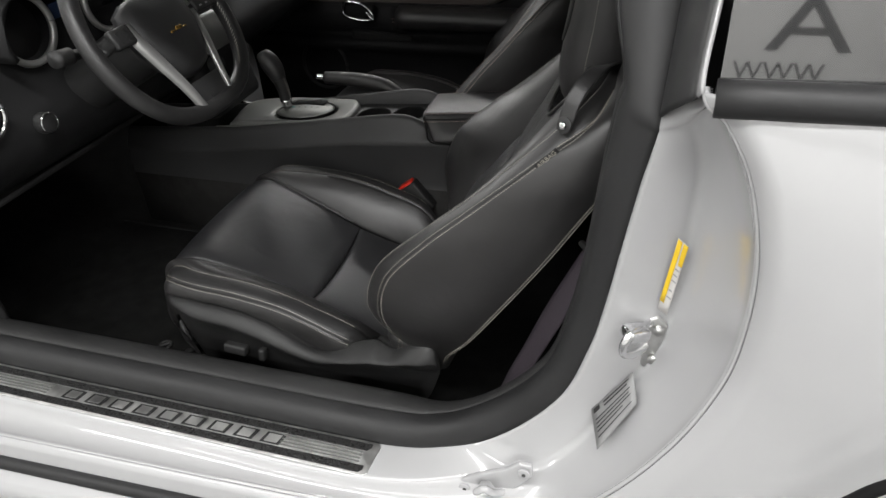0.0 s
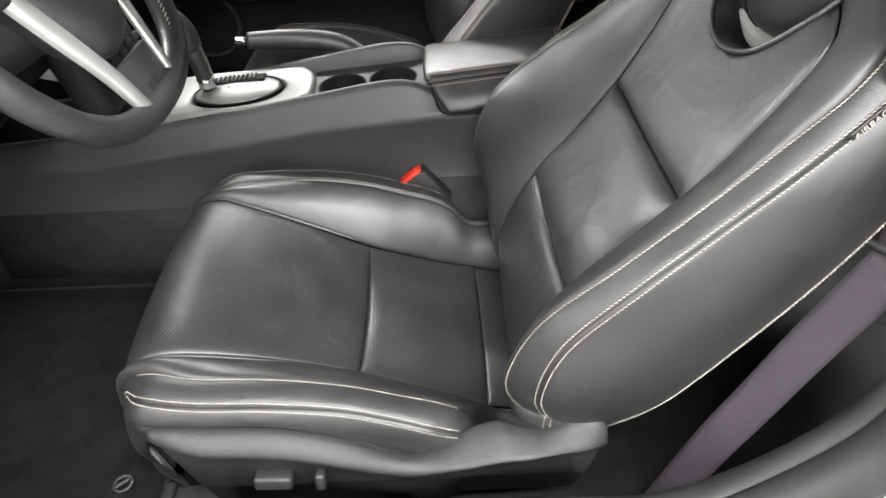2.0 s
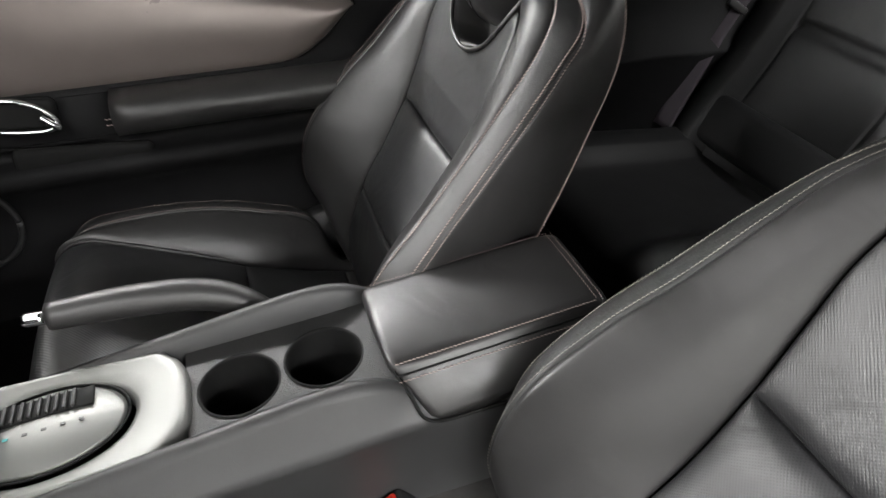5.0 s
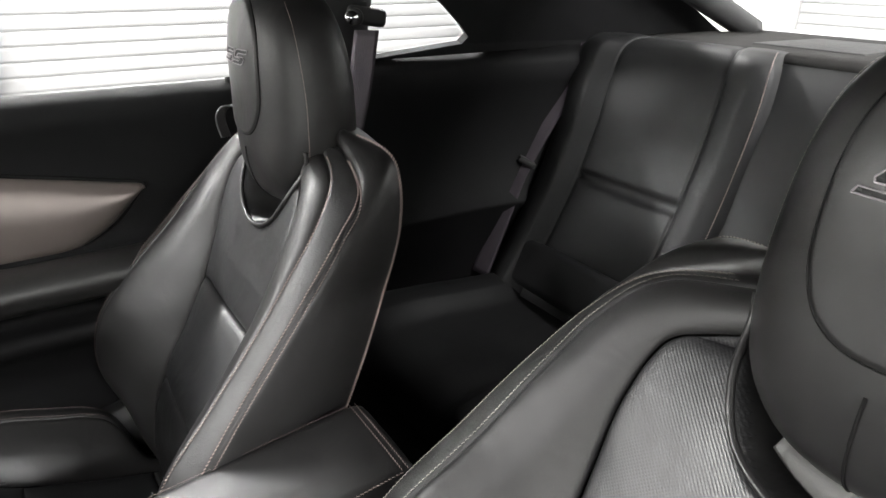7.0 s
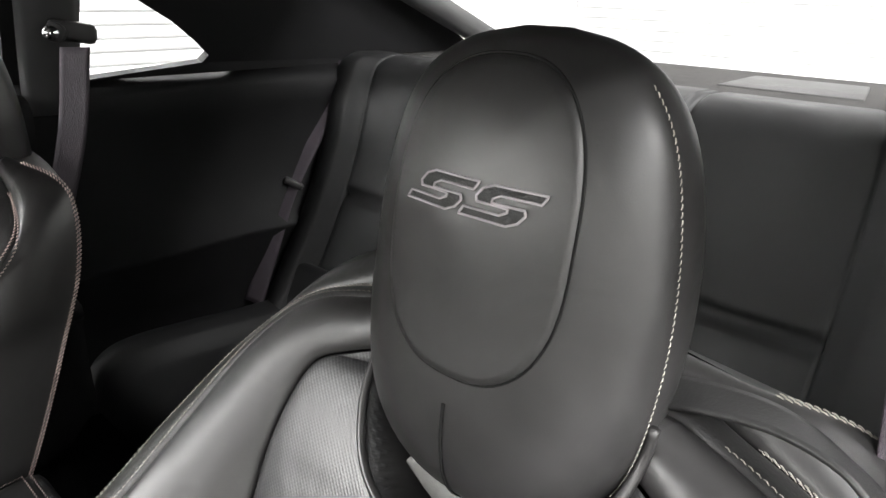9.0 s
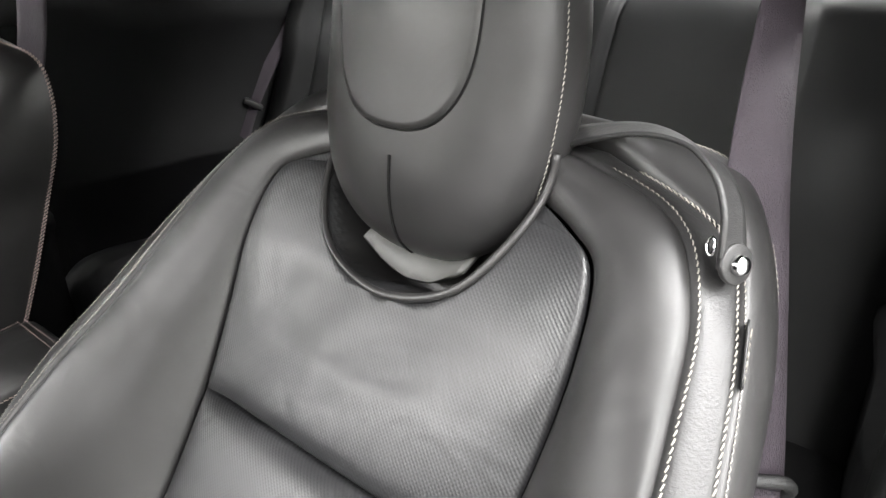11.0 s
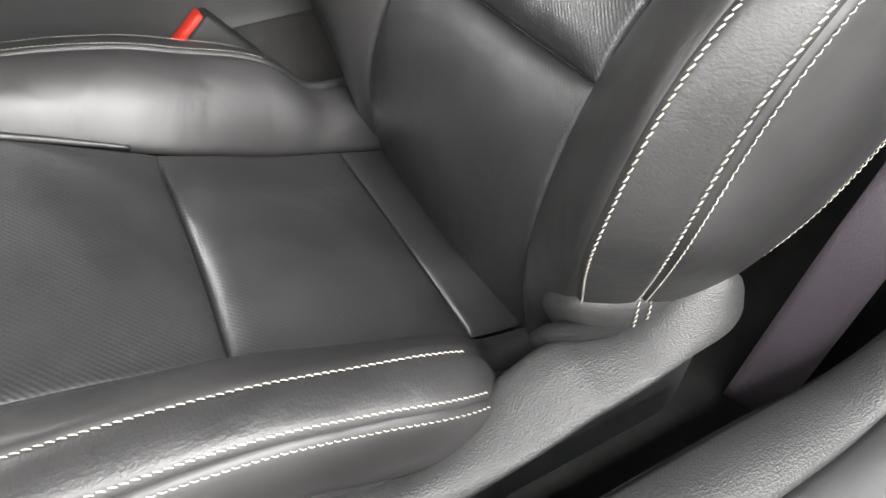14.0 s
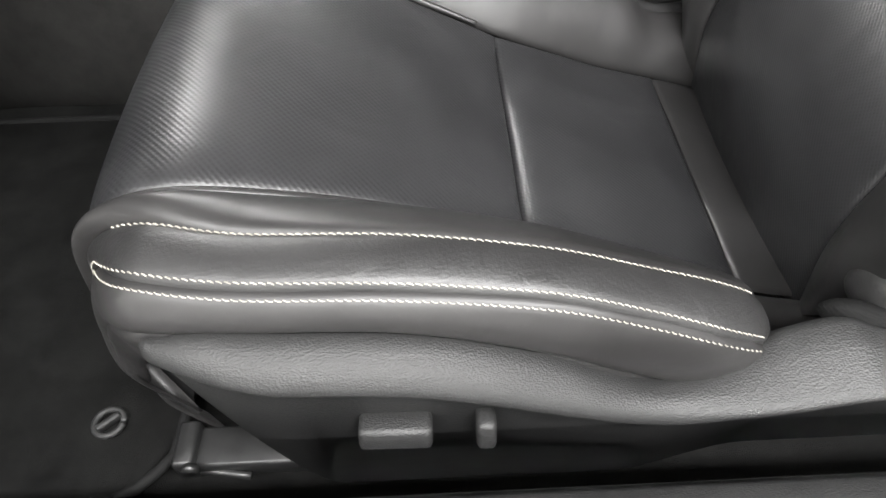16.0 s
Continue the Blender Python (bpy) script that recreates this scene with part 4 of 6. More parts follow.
sticker("data_sticker", [(0.408, -0.380, 0.5705), (0.4545, -0.374, 0.650), (0.464, -0.402, 0.622), (0.4217, -0.437, 0.558)], GREY_STICKER, "grey printed data sticker",
        [(0.06, 0.05, 0.2, 0.12), (0.08, 0.3, 0.9, 0.04), (0.18, 0.3, 0.85, 0.04), (0.34, 0.08, 0.9, 0.03), (0.44, 0.08, 0.86, 0.03), (0.54, 0.08, 0.9, 0.03), (0.64, 0.08, 0.7, 0.03), (0.78, 0.08, 0.9, 0.03)], INK)
sticker("tyre_sticker", [(0.478, -0.366, 0.862), (0.490, -0.3685, 0.854), (0.482, -0.371, 0.752), (0.470, -0.3695, 0.760)], STICKER, "white tyre sticker with a yellow edge",
        [(0.35, 0.45, 0.9, 0.02), (0.43, 0.45, 0.85, 0.02), (0.51, 0.45, 0.9, 0.02), (0.65, 0.45, 0.8, 0.02), (0.75, 0.45, 0.9, 0.02)], GREY_INK)
sticker("yellow_edge", [(0.478, -0.3672, 0.862), (0.4832, -0.3684, 0.858), (0.4755, -0.3708, 0.770), (0.4705, -0.3702, 0.774)], YELLOW, "yellow warning band", [], INK)
sticker("yellow_block", [(0.4845, -0.369, 0.857), (0.490, -0.3702, 0.854), (0.4872, -0.3714, 0.825), (0.4825, -0.3706, 0.828)], YELLOW, "yellow warning block", [], INK)

# roof rail
def along(points, shift, r, nm, material, label="", flat=1.0):
    return part(nm, tube([(x + shift[0], y + shift[1], z + shift[2]) for x, y, z in points], r, 12, 80, flat=flat), material, car, label)


along(UP[3:], (0.003, -0.012, 0.004), 0.009, "pillar_paint_strip", PAINT, "white painted pillar edge")
along(UP[3:], (-0.018, 0.055, -0.012), 0.020, "pillar_seal", RUBBER, "black rubber pillar seal")
headliner = []
for x in np.linspace(-0.55, 1.0, 18):
    row = []
    for f in np.linspace(0, 1, 15):
        y = -0.235 + 1.27 * f
        crown = 1.345 - 0.075 * (2 * f - 1) ** 2 - 0.03 * abs(2 * f - 1) ** 8
        row.append((x, y, crown - 0.10 * max(0, -(x + 0.15)) ** 1.2 - 0.09 * max(0, x - 0.55) ** 1.3))
    headliner.append(row)
part("headliner", shell(np.array(headliner), -0.03), SOFT, car, "dark grey fabric headliner")
for s in (1, -1):
    def side(y):
        return CAR_Y + s * y
    # rear side: quarter trim, window surround, rear pillar
    yq = 0.735 if s > 0 else 0.705
    x0 = 0.405 if s > 0 else 0.47
    low = [[(x, side(yq - 0.04 * max(0, (x - 0.8)) * 3 + dy * min(1, (x - x0) / 0.2) + (0.03 * (1 - min(1, (x - x0) / 0.2)) if s < 0 else 0)), z) for dy, z in ((-0.02, 0.25), (0.0, 0.36), (0.004, 0.58), (-0.012, 0.60), (-0.012, 0.612), (0.012, 0.63), (0.02, 0.80), (0.01, 0.90), (-0.012, 0.95), (0.0, 0.965), (0.025, 0.985))] for x in np.linspace(x0, 1.25, 24)]
    part("quarter_trim", shell(np.array(low), 0.006), SHADED_TRIM, car, "black quarter trim beside the rear seat")
    # opening of the quarter window in the rear pillar trim
    outl = [(0.40, 0.985), (1.7, 0.985), (1.62, 1.02), (1.0, 1.285), (0.55, 1.31), (0.40, 1.31)]
    hole = [(0.515, 0.988), (0.762, 1.010), (0.776, 1.026), (0.75, 1.05), (0.69, 1.095), (0.61, 1.14), (0.545, 1.16), (0.525, 1.15)]
    bm = bmesh.new()
    def flat_y(x, z):
        return side(yq + 0.025 - 0.40 * max(0, z - 0.985) - 0.02 * max(0, x - 0.8))
    edges = []
    for o in (outl, hole):
        vv = [bm.verts.new((x, flat_y(x, z), z)) for x, z in o]
        edges += [bm.edges.new((vv[i], vv[(i + 1) % len(vv)])) for i in range(len(vv))]
    bmesh.ops.triangle_fill(bm, use_beauty=True, edges=edges)
    bmesh.ops.recalc_face_normals(bm, faces=bm.faces)
    ext = bmesh.ops.solidify(bm, geom=bm.faces[:], thickness=0.02)
    part("rear_pillar_trim", bm, SHADED_TRIM, car, "black rear pillar trim round the small quarter window", smooth=False)
    hv = [(x, flat_y(x, z) + s * 0.012, z) for x, z in hole]
    bm = bmesh.new()
    bm.faces.new([bm.verts.new(p) for p in hv])
    pane = part("quarter_glass", bm, GLASS, car, smooth=False)
    pane.visible_shadow = False
# wheel arch lip behind the door
part("wheel_arch_gap", tube([(0.62, -0.566, 0.66), (0.649, -0.567, 0.715), (0.673, -0.568, 0.754), (0.72, -0.570, 0.80), (0.80, -0.572, 0.83)], 0.006, 8, 40), DARK, car, "dark gap of the wheel arch")
# outside face of the quarter window on the driver's side
og = [[(0.475 + 0.9 * u, -0.452 + 0.015 * u + 0.25 * (0.02 * u + 0.24 * v * (1 - 0.8 * u)), 1.068 + 0.02 * u + 0.24 * v * (1 - 0.8 * u)) for u in (0, 1)] for v in (0, 1)]
part("quarter_glass_outer", shell(np.array(og), 0.004), DARKGLASS, car, "dark tinted quarter window glass", smooth=False)
part("belt_moulding", tube([(0.474, -0.458, 1.066), (0.8, -0.470, 1.076), (1.4, -0.462, 1.093)], 0.0165, 12, 30), RUBBER, car, "black window moulding")
# rear window frame, parcel shelf and tail
sh = [[(x, y, 0.976 + 0.004 * math.sin(8 * (x - 1.1)) - 0.01 * max(0, x - 1.5)) for y in np.linspace(-0.24, 1.04, 12)] for x in np.linspace(1.19, 1.74, 10)]
shelf = part("parcel_shelf", shell(np.array(sh), -0.03), SHELF, car, "dark grey carpeted parcel shelf")
part("shelf_speaker", prism([(1.30, 0.02), (1.52, 0.05), (1.52, 0.26), (1.30, 0.26)], 2, 1.003, 1.013, 0.003), PLASTIC, shelf)
part("shelf_speaker", prism([(1.30, 0.54), (1.52, 0.54), (1.52, 0.75), (1.30, 0.78)], 2, 1.003, 1.013, 0.003), PLASTIC, shelf)
bp = [[(0.425 + 0.09 * u, 1.145 - 0.36 * max(0, z - 0.985) - 0.012 * math.sin(math.pi * u), z) for u in np.linspace(0, 1, 7)] for z in np.linspace(0.93, 1.31, 9)]
part("pillar_trim", shell(np.array(bp), 0.015), SOFT, car, "black fabric pillar trim on the passenger side")
tail = [[(1.72, y, 0.98), (1.74, y, 0.6), (1.74, y, 0.2)] for y in np.linspace(-0.35, 1.15, 6)]
part("tail_wall", shell(np.array(tail), 0.01), DARK, car)
part("rear_window_header", tube([(1.0, -0.2, 1.25), (1.0, 0.4, 1.29), (1.0, 1.0, 1.25)], 0.03, 8, 20), SOFT, car)
for s in (1, -1):
    part("rear_window_post", tube([(1.0, CAR_Y + s * 0.60, 1.255), (1.35, CAR_Y + s * 0.63, 1.13), (1.7, CAR_Y + s * 0.64, 1.0)], 0.035, 8, 20), SOFT, car)
# far side shell, floor pan and front
outer = [[(x, 1.34, 0.2), (x, 1.36, 0.6), (x, 1.31, 0.93)] for x in np.linspace(-1.6, 2.2, 10)]
part("far_side_panel", shell(np.array(outer), 0.01), PAINT, car)
part("roof_skin", shell(np.array(headliner) + [0, 0, 0.035], -0.004), PAINT, car)
part("firewall", shell(np.array([[(-1.42, y, 0.2), (-1.30, y, 0.6), (-1.32, y, 0.98)] for y in np.linspace(-0.32, 1.15, 5)]), 0.02), DARK, car)
for s in (1, -1):
    part("front_pillar", tube([(-0.42, CAR_Y + s * 0.60, 1.285), (-0.8, CAR_Y + s * 0.66, 1.17), (-1.3, CAR_Y + s * 0.74, 0.97)], 0.035, 8, 20), SOFT, car)
part("kick_panel", shell(np.array([[(x, -0.30, 0.25), (x, -0.31, 0.6), (x, -0.33, 0.95)] for x in np.linspace(-1.4, -0.78, 4)]), 0.01), SOFT, car)

# front and tail panels and the wheels that the body stands on
bon = [[(x, CAR_Y + 0.86 * v, 0.99 - 0.13 * ((-1.34 - x) / 1.2) ** 2 - 0.05 * v * v + 0.015 * math.exp(-((abs(v) - 0.35) / 0.12) ** 2)) for v in np.linspace(-1, 1, 19)] for x in np.linspace(-1.34, -2.5, 14)]
part("bonnet", shell(np.array(bon), 0.006), PAINT, car, "white bonnet")
for s in (1, -1):
    fen = [[(x, CAR_Y + s * (0.86 + 0.09 * math.sin(math.pi * min(1, t * 1.1)) ** 0.6), 0.93 - 0.12 * ((-1.34 - min(x, -1.34)) / 1.2) ** 2 - 0.66 * t) for t in np.linspace(0, 1, 12)] for x in np.linspace(-1.5, -2.5, 12)]
    part("front_fender", shell(np.array(fen), 0.006), PAINT, car)
nose = [[(-2.5 - 0.16 * math.sin(math.pi * (0.15 + 0.6 * t)) * (1 - 0.35 * v * v), CAR_Y + 0.88 * v, 0.82 - 0.60 * t) for v in np.linspace(-1, 1, 19)] for t in np.linspace(0, 1, 10)]
part("front_bumper", shell(np.array(nose), 0.006), PAINT, car)
deck_lid = [[(x, CAR_Y + 0.80 * v, 0.99 - 0.02 * (x - 1.72) - 0.05 * v ** 4) for v in np.linspace(-1, 1, 15)] for x in np.linspace(1.73, 2.3, 8)]
part("boot_lid", shell(np.array(deck_lid), 0.006), PAINT, car)
rump = [[(2.3 + 0.09 * math.sin(math.pi * t), CAR_Y + 0.90 * v, 0.96 - 0.70 * t) for v in np.linspace(-1, 1, 15)] for t in np.linspace(0, 1, 9)]
part("rear_bumper", shell(np.array(rump), 0.006), PAINT, car)
for wx in (-1.85, 1.02):
    for s in (1, -1):
        wy = CAR_Y + s * 0.865
        tyre = [(wx + r * math.cos(q), wy + dy, 0.345 + r * math.sin(q)) for q in np.linspace(0, 2 * math.pi, 48, endpoint=False) for r, dy in ((0.235, -0.09), (0.29, -0.105), (0.335, -0.095), (0.345, -0.07), (0.345, 0.07), (0.335, 0.095), (0.29, 0.105), (0.235, 0.09))]
        tg = np.array(tyre).reshape(48, 8, 3)
        wheel_ = part("wheel", grid_bm(np.concatenate([tg, tg[:1]]), ring=True), RUBBER, car, "black tyre on a silver rim")
        part("rim", merged(disc(0.24, 0.02, (wx, wy, 0.345), (0, s, 0), 40, 0.003), *[box((0.03, 0.03, 0.21), (wx + 0.115 * math.cos(q), wy + s * 0.05, 0.345 + 0.115 * math.sin(q)), 0.006, (0, 90 - math.degrees(q), 0)) for q in np.linspace(0, 2 * math.pi, 5, endpoint=False)], disc(0.05, 0.08, (wx, wy + s * 0.03, 0.345), (0, s, 0), 24, 0.006)), SILVER, wheel_)
fl = []
for x in np.linspace(-1.42, 1.2, 50):
    toe = 0.30 * max(0, -(x + 0.95)) ** 1.0
    heel = 0.08 * min(max((x - 0.32) / 0.08, 0), 1)
    fl.append([(x, y, 0.262 + toe + heel + 0.003 * math.sin(37 * x) * math.cos(23 * y)) for y in np.linspace(-0.30, 1.12, 30)])
tagged(part("floor", shell(np.array(fl), 0.01), CARPET), "charcoal carpeted car floor", kind="structure")
mat_ = thing("floor_mat", "charcoal carpet floor mat with a bound edge and a hook", "floor mat")
mg = prism([(-1.0, -0.25), (-0.60, -0.25), (-0.54, -0.245), (-0.505, -0.225), (-0.478, -0.18), (-0.475, 0.2), (-0.53, 0.26), (-1.0, 0.27)], 2, 0.270, 0.281, 0.003)
part("mat_sheet", mg, CARPET, mat_)
part("mat_edge", tube([(-1.0, -0.25, 0.279), (-0.60, -0.25, 0.279), (-0.53, -0.238, 0.279), (-0.49, -0.212, 0.279), (-0.478, -0.16, 0.279), (-0.475, 0.2, 0.279), (-0.53, 0.26, 0.279), (-1.0, 0.27, 0.279)], 0.005, 8, 80), DARK, mat_)
hook = part("mat_hook", tube([(-0.541 + 0.0125 * math.cos(q), -0.170 + 0.0125 * math.sin(q), 0.286) for q in np.linspace(0, 6.2, 20)], 0.003, 8, 30), PLASTIC, mat_, "black plastic mat hook")
part("hook_peg", box((0.022, 0.006, 0.008), (-0.541, -0.170, 0.287), 0.002, (0, 0, 40)), PLASTIC, mat_)

driver_seat = make_seat("driver_seat", "black leather driver seat with pale contrast stitching", 0.033, -1)
passenger_seat = make_seat("passenger_seat", "black leather passenger seat with grey contrast stitching", 0.767, 1, -0.031, -0.019, PTHREAD, 7.7,
                           (-0.0336, 0.022, -0.013), (0.022, 0.018, 0.005, 0.030))

# ---- access strap on the driver's backrest ----
strap = thing("belt_strap", "black leather strap with a chrome snap on the backrest shoulder", "strap")
def ribbon(center, across, width, thick, n=40):
    c = spline(center, n)
    a = spline(across, n)
    a = a / np.linalg.norm(a, axis=1, keepdims=True)
    f = np.linspace(-0.5, 0.5, 7)
    g = c[:, None] + a[:, None] * (f * width)[None, :, None]
    return shell(g, thick)


part("strap_band", ribbon([(0.378, -0.055, 0.946), (0.372, -0.085, 0.958), (0.364, -0.120, 0.967), (0.354, -0.150, 0.966), (0.343, -0.174, 0.956), (0.334, -0.187, 0.940), (0.3295, -0.1915, 0.925), (0.3265, -0.1945, 0.911)],
                           [(1, 0.1, 0.5), (1, 0.0, 0.5), (1, -0.05, 0.4), (1, 0.0, 0.2), (1, 0.1, -0.1), (1, 0.15, -0.25), (1, 0.0, -0.1), (0.9, -0.3, 0.2)], 0.023, 0.003), LEATHER_GRAIN, strap)
part("strap_tab", disc(0.0118, 0.004, (0.3258, -0.1955, 0.910), (-0.45, -0.85, 0.28), 28, 0.001), LEATHER_GRAIN, strap)
part("snap_button", disc(0.0068, 0.006, (0.3238, -0.1992, 0.911), (-0.45, -0.85, 0.28), 24, 0.002, 0.75), CHROME, strap, "domed chrome snap button")
part("strap_ring", tube([(0.3325 + 0.0022 * math.cos(q), -0.1795 + 0.0022 * math.sin(q), 0.914 + 0.0048 * math.sin(q + 1.2)) for q in np.linspace(0, 6.283, 24)], 0.0012, 8, 40), CHROME, strap)
far_strap = thing("belt_strap", "thin black leather strap looped on the far backrest shoulder", "strap")
part("strap_band", ribbon([(0.235, 0.985, 0.930), (0.222, 1.000, 0.943), (0.204, 1.012, 0.944), (0.194, 1.018, 0.932), (0.193, 1.018, 0.915), (0.196, 1.010, 0.895)], [(1, 0.3, 0)] * 6, 0.018, 0.003), LEATHER_GRAIN, far_strap)
# small tag with the word on the side seam
tag = thing("airbag_tag", "small black woven tag with pale lettering on the backrest seam", "tag")
part("tag_cloth", ribbon([(0.2935, -0.2195, 0.8545), (0.3215, -0.2105, 0.8795)], [(-0.62, -0.12, 0.70), (-0.62, -0.12, 0.70)], 0.012, 0.0015, 8), INK, tag)


def text_mesh(word, size, m, material, parent, name="lettering", depth=0.0003):
    c = bpy.data.curves.new("tmp", "FONT")
    c.body, c.size, c.extrude, c.align_x, c.align_y = word, size, depth, "CENTER", "CENTER"
    o = new("tmp", c)
    dg = bpy.context.evaluated_depsgraph_get()
    me = bpy.data.meshes.new_from_object(o.evaluated_get(dg))
    bpy.data.objects.remove(o)
    me.transform(m)
    me.materials.clear()
    me.materials.append(material)
    ob = new(name, me)
    ob.parent = parent
    return ob


def basis(right, up, place):
    r, u = Vector(right).normalized(), Vector(up).normalized()
    n = r.cross(u).normalized()
    u = n.cross(r)
    m = Matrix((r, u, n)).transposed().to_4x4()
    m.translation = place
    return m


text_mesh("AIRBAG", 0.0092, basis((0.036, 0.010, 0.034), (-0.62, -0.12, 0.70), (0.3070, -0.2160, 0.8672)), THREAD, tag)

# ---- driver's seat belt ----
belt = thing("seat_belt", "purple-grey seat belt webbing through a black guide", "seat belt", group="front belts")
part("webbing_upper", ribbon([(0.566, -0.136, 1.13), (0.527, -0.147, 1.07), (0.434, -0.174, 0.95), (0.402, -0.200, 0.84), (0.384, -0.229, 0.72)], [(-0.95, 0.2, 0), (-0.9, 0.38, -0.1), (-0.68, 0.7, -0.1), (-0.55, 0.75, 0.05), (-0.6, 0.75, 0.2)], 0.047, 0.0014), BELT, belt)
part("webbing_lower", ribbon([(0.384, -0.229, 0.72), (0.335, -0.234, 0.608), (0.297, -0.238, 0.508), (0.266, -0.241, 0.428), (0.218, -0.246, 0.272)], [(-0.6, 0.75, 0.2), (-0.4, 0.9, 0.1), (-0.35, 0.92, 0.05), (-0.35, 0.92, 0.05), (-0.35, 0.92, 0)], 0.047, 0.0014), BELT, belt)
guide = part("belt_guide", tube([(0.364, -0.202, 0.726), (0.382, -0.234, 0.730), (0.391, -0.247, 0.729), (0.398, -0.251, 0.719), (0.399, -0.241, 0.706), (0.388, -0.216, 0.702)], 0.0050, 10, 50), PLASTIC, belt, "black plastic belt guide")
part("shoulder_anchor", merged(box((0.075, 0.022, 0.034), (0.57, -0.146, 1.155), 0.008, (0, 0, 12)), disc(0.014, 0.012, (0.58, -0.136, 1.16), (-0.4, 1, 0), 20, 0.003)), PLASTIC, belt)
belt2 = thing("seat_belt", "dark purple-grey seat belt hanging from a pillar anchor", "seat belt", group="front belts")
part("webbing_upper", ribbon([(0.495, 1.062, 1.05), (0.465, 1.065, 0.9), (0.40, 1.06, 0.72), (0.33, 1.06, 0.52)], [(0.8, -0.5, 0), (0.8, -0.5, 0), (0.6, -0.6, 0), (0.6, -0.6, 0)], 0.047, 0.0014), BELT, belt2)
part("shoulder_anchor", merged(box((0.075, 0.022, 0.034), (0.495, 1.062, 1.075), 0.01, (0, 8, -30)), disc(0.016, 0.014, (0.465, 1.05, 1.075), (-0.6, -0.8, 0), 20, 0.003)), PLASTIC, belt2)
part("anchor_cap", tube([(0.456, 1.05, 1.075), (0.453, 1.037, 1.075)], 0.012, 14, 6), CHROME, belt2)
belt3 = thing("rear_seat_belt", "purple-grey rear seat belt over the rear seat", "seat belt")
part("webbing", ribbon([(1.13, 1.10, 0.985), (1.06, 1.115, 0.86), (0.96, 1.13, 0.70), (0.89, 1.125, 0.56), (0.82, 1.112, 0.43)], [(0.5, -0.8, -0.3)] * 5, 0.046, 0.0014), BELT, belt3)
part("belt_stop", box((0.05, 0.02, 0.016), (0.965, 1.122, 0.705), 0.004, (0, 30, -30)), PLASTIC, belt3)

# ---- buckle ----
buckle = thing("seat_belt_buckle", "black seat belt buckle with a red release button", "belt buckle")
part("buckle_body", box((0.056, 0.032, 0.085), (-0.079, 0.314, 0.448), 0.005, (0, -38, 0)), PLASTIC, buckle)
part("release_button", box((0.047, 0.022, 0.010), (-0.1065, 0.3135, 0.4815), 0.003, (0, -38, 0)), RED, buckle, "red release button")
part("buckle_stalk", tube([(-0.07, 0.322, 0.42), (-0.05, 0.325, 0.36), (-0.03, 0.32, 0.28)], 0.011, 8, 16), DARK, buckle)

# ---- centre console ----
con = thing("center_console", "black center console with silver shifter plate and leather armrest", "console")
CON = [(-0.95, 0.55, 0.50), (-0.70, 0.568, 0.515), (-0.50, 0.590, 0.54), (-0.28, 0.626, 0.572), (-0.12, 0.648, 0.586), (-0.045, 0.62, 0.592), (0.0, 0.60, 0.592), (0.2, 0.60, 0.592)]
cs = through_knots(CON, 60)
low = [[(x, y, z) for y, z in ((0.322, 0.22), (0.325, 0.34), (0.3262, zk))] for x, zk in ((-0.95, 0.43), (-0.4, 0.43), (-0.12, 0.44), (-0.09, 0.472), (0.2, 0.468))]
# Same carpet as the floor; its brighter light is put in with paler grey.
part("lit_console_carpet", shell(np.array(low), 0.004), SHELF, con, "charcoal carpet on the lower console side, light put in as paler grey")
near = [[(x, 0.323, 0.425 + 0.043 * min(max((x + 0.13) / 0.05, 0), 1)), (x, 0.328, 0.45 + 0.032 * min(max((x + 0.13) / 0.05, 0), 1)), (x, 0.335, zk - 0.012), (x, 0.331, zk), (x, 0.337, zk + 0.006), (x, 0.352, zt - 0.01), (x, 0.359, zt - 0.001), (x, 0.366, zt), (x, 0.373, zt - 0.005), (x, 0.377, zt - 0.05), (x, 0.377, 0.4)] for x, zt, zk in cs]
part("console_side", grid_bm(near), SOFT, con, "soft black console side")
farr = [[(x, 0.89 - y, z) for x, y, z in r] for r in near]
part("console_side", grid_bm(farr), SOFT, con)


def holed(outline, holes, zf, thick):
    bm = bmesh.new()
    edges = []
    for o in (outline, *holes):
        vv = [bm.verts.new((x, y, zf(x))) for x, y in o]
        edges += [bm.edges.new((vv[i], vv[(i + 1) % len(vv)])) for i in range(len(vv))]
    bmesh.ops.triangle_fill(bm, use_beauty=True, edges=edges)
    bmesh.ops.recalc_face_normals(bm, faces=bm.faces)
    bmesh.ops.solidify(bm, geom=bm.faces[:], thickness=thick)
    return bm


def circle(cx, cy, r, n=36, sx=1.0):
    return [(cx + r * sx * math.cos(q), cy + r * math.sin(q)) for q in np.linspace(0, 2 * math.pi, n, endpoint=False)]


def deck(x):
    return float(np.interp(x, [-0.95, -0.5, -0.28, -0.05], [0.545, 0.585, 0.600, 0.618]))


cups = [circle(-0.228, 0.443, 0.044), circle(-0.132, 0.447, 0.044)]
tray = part("cup_tray", holed([(-0.285, 0.374), (-0.05, 0.374), (-0.05, 0.516), (-0.285, 0.516)], cups, deck, 0.004), PLASTIC, con, smooth=False)
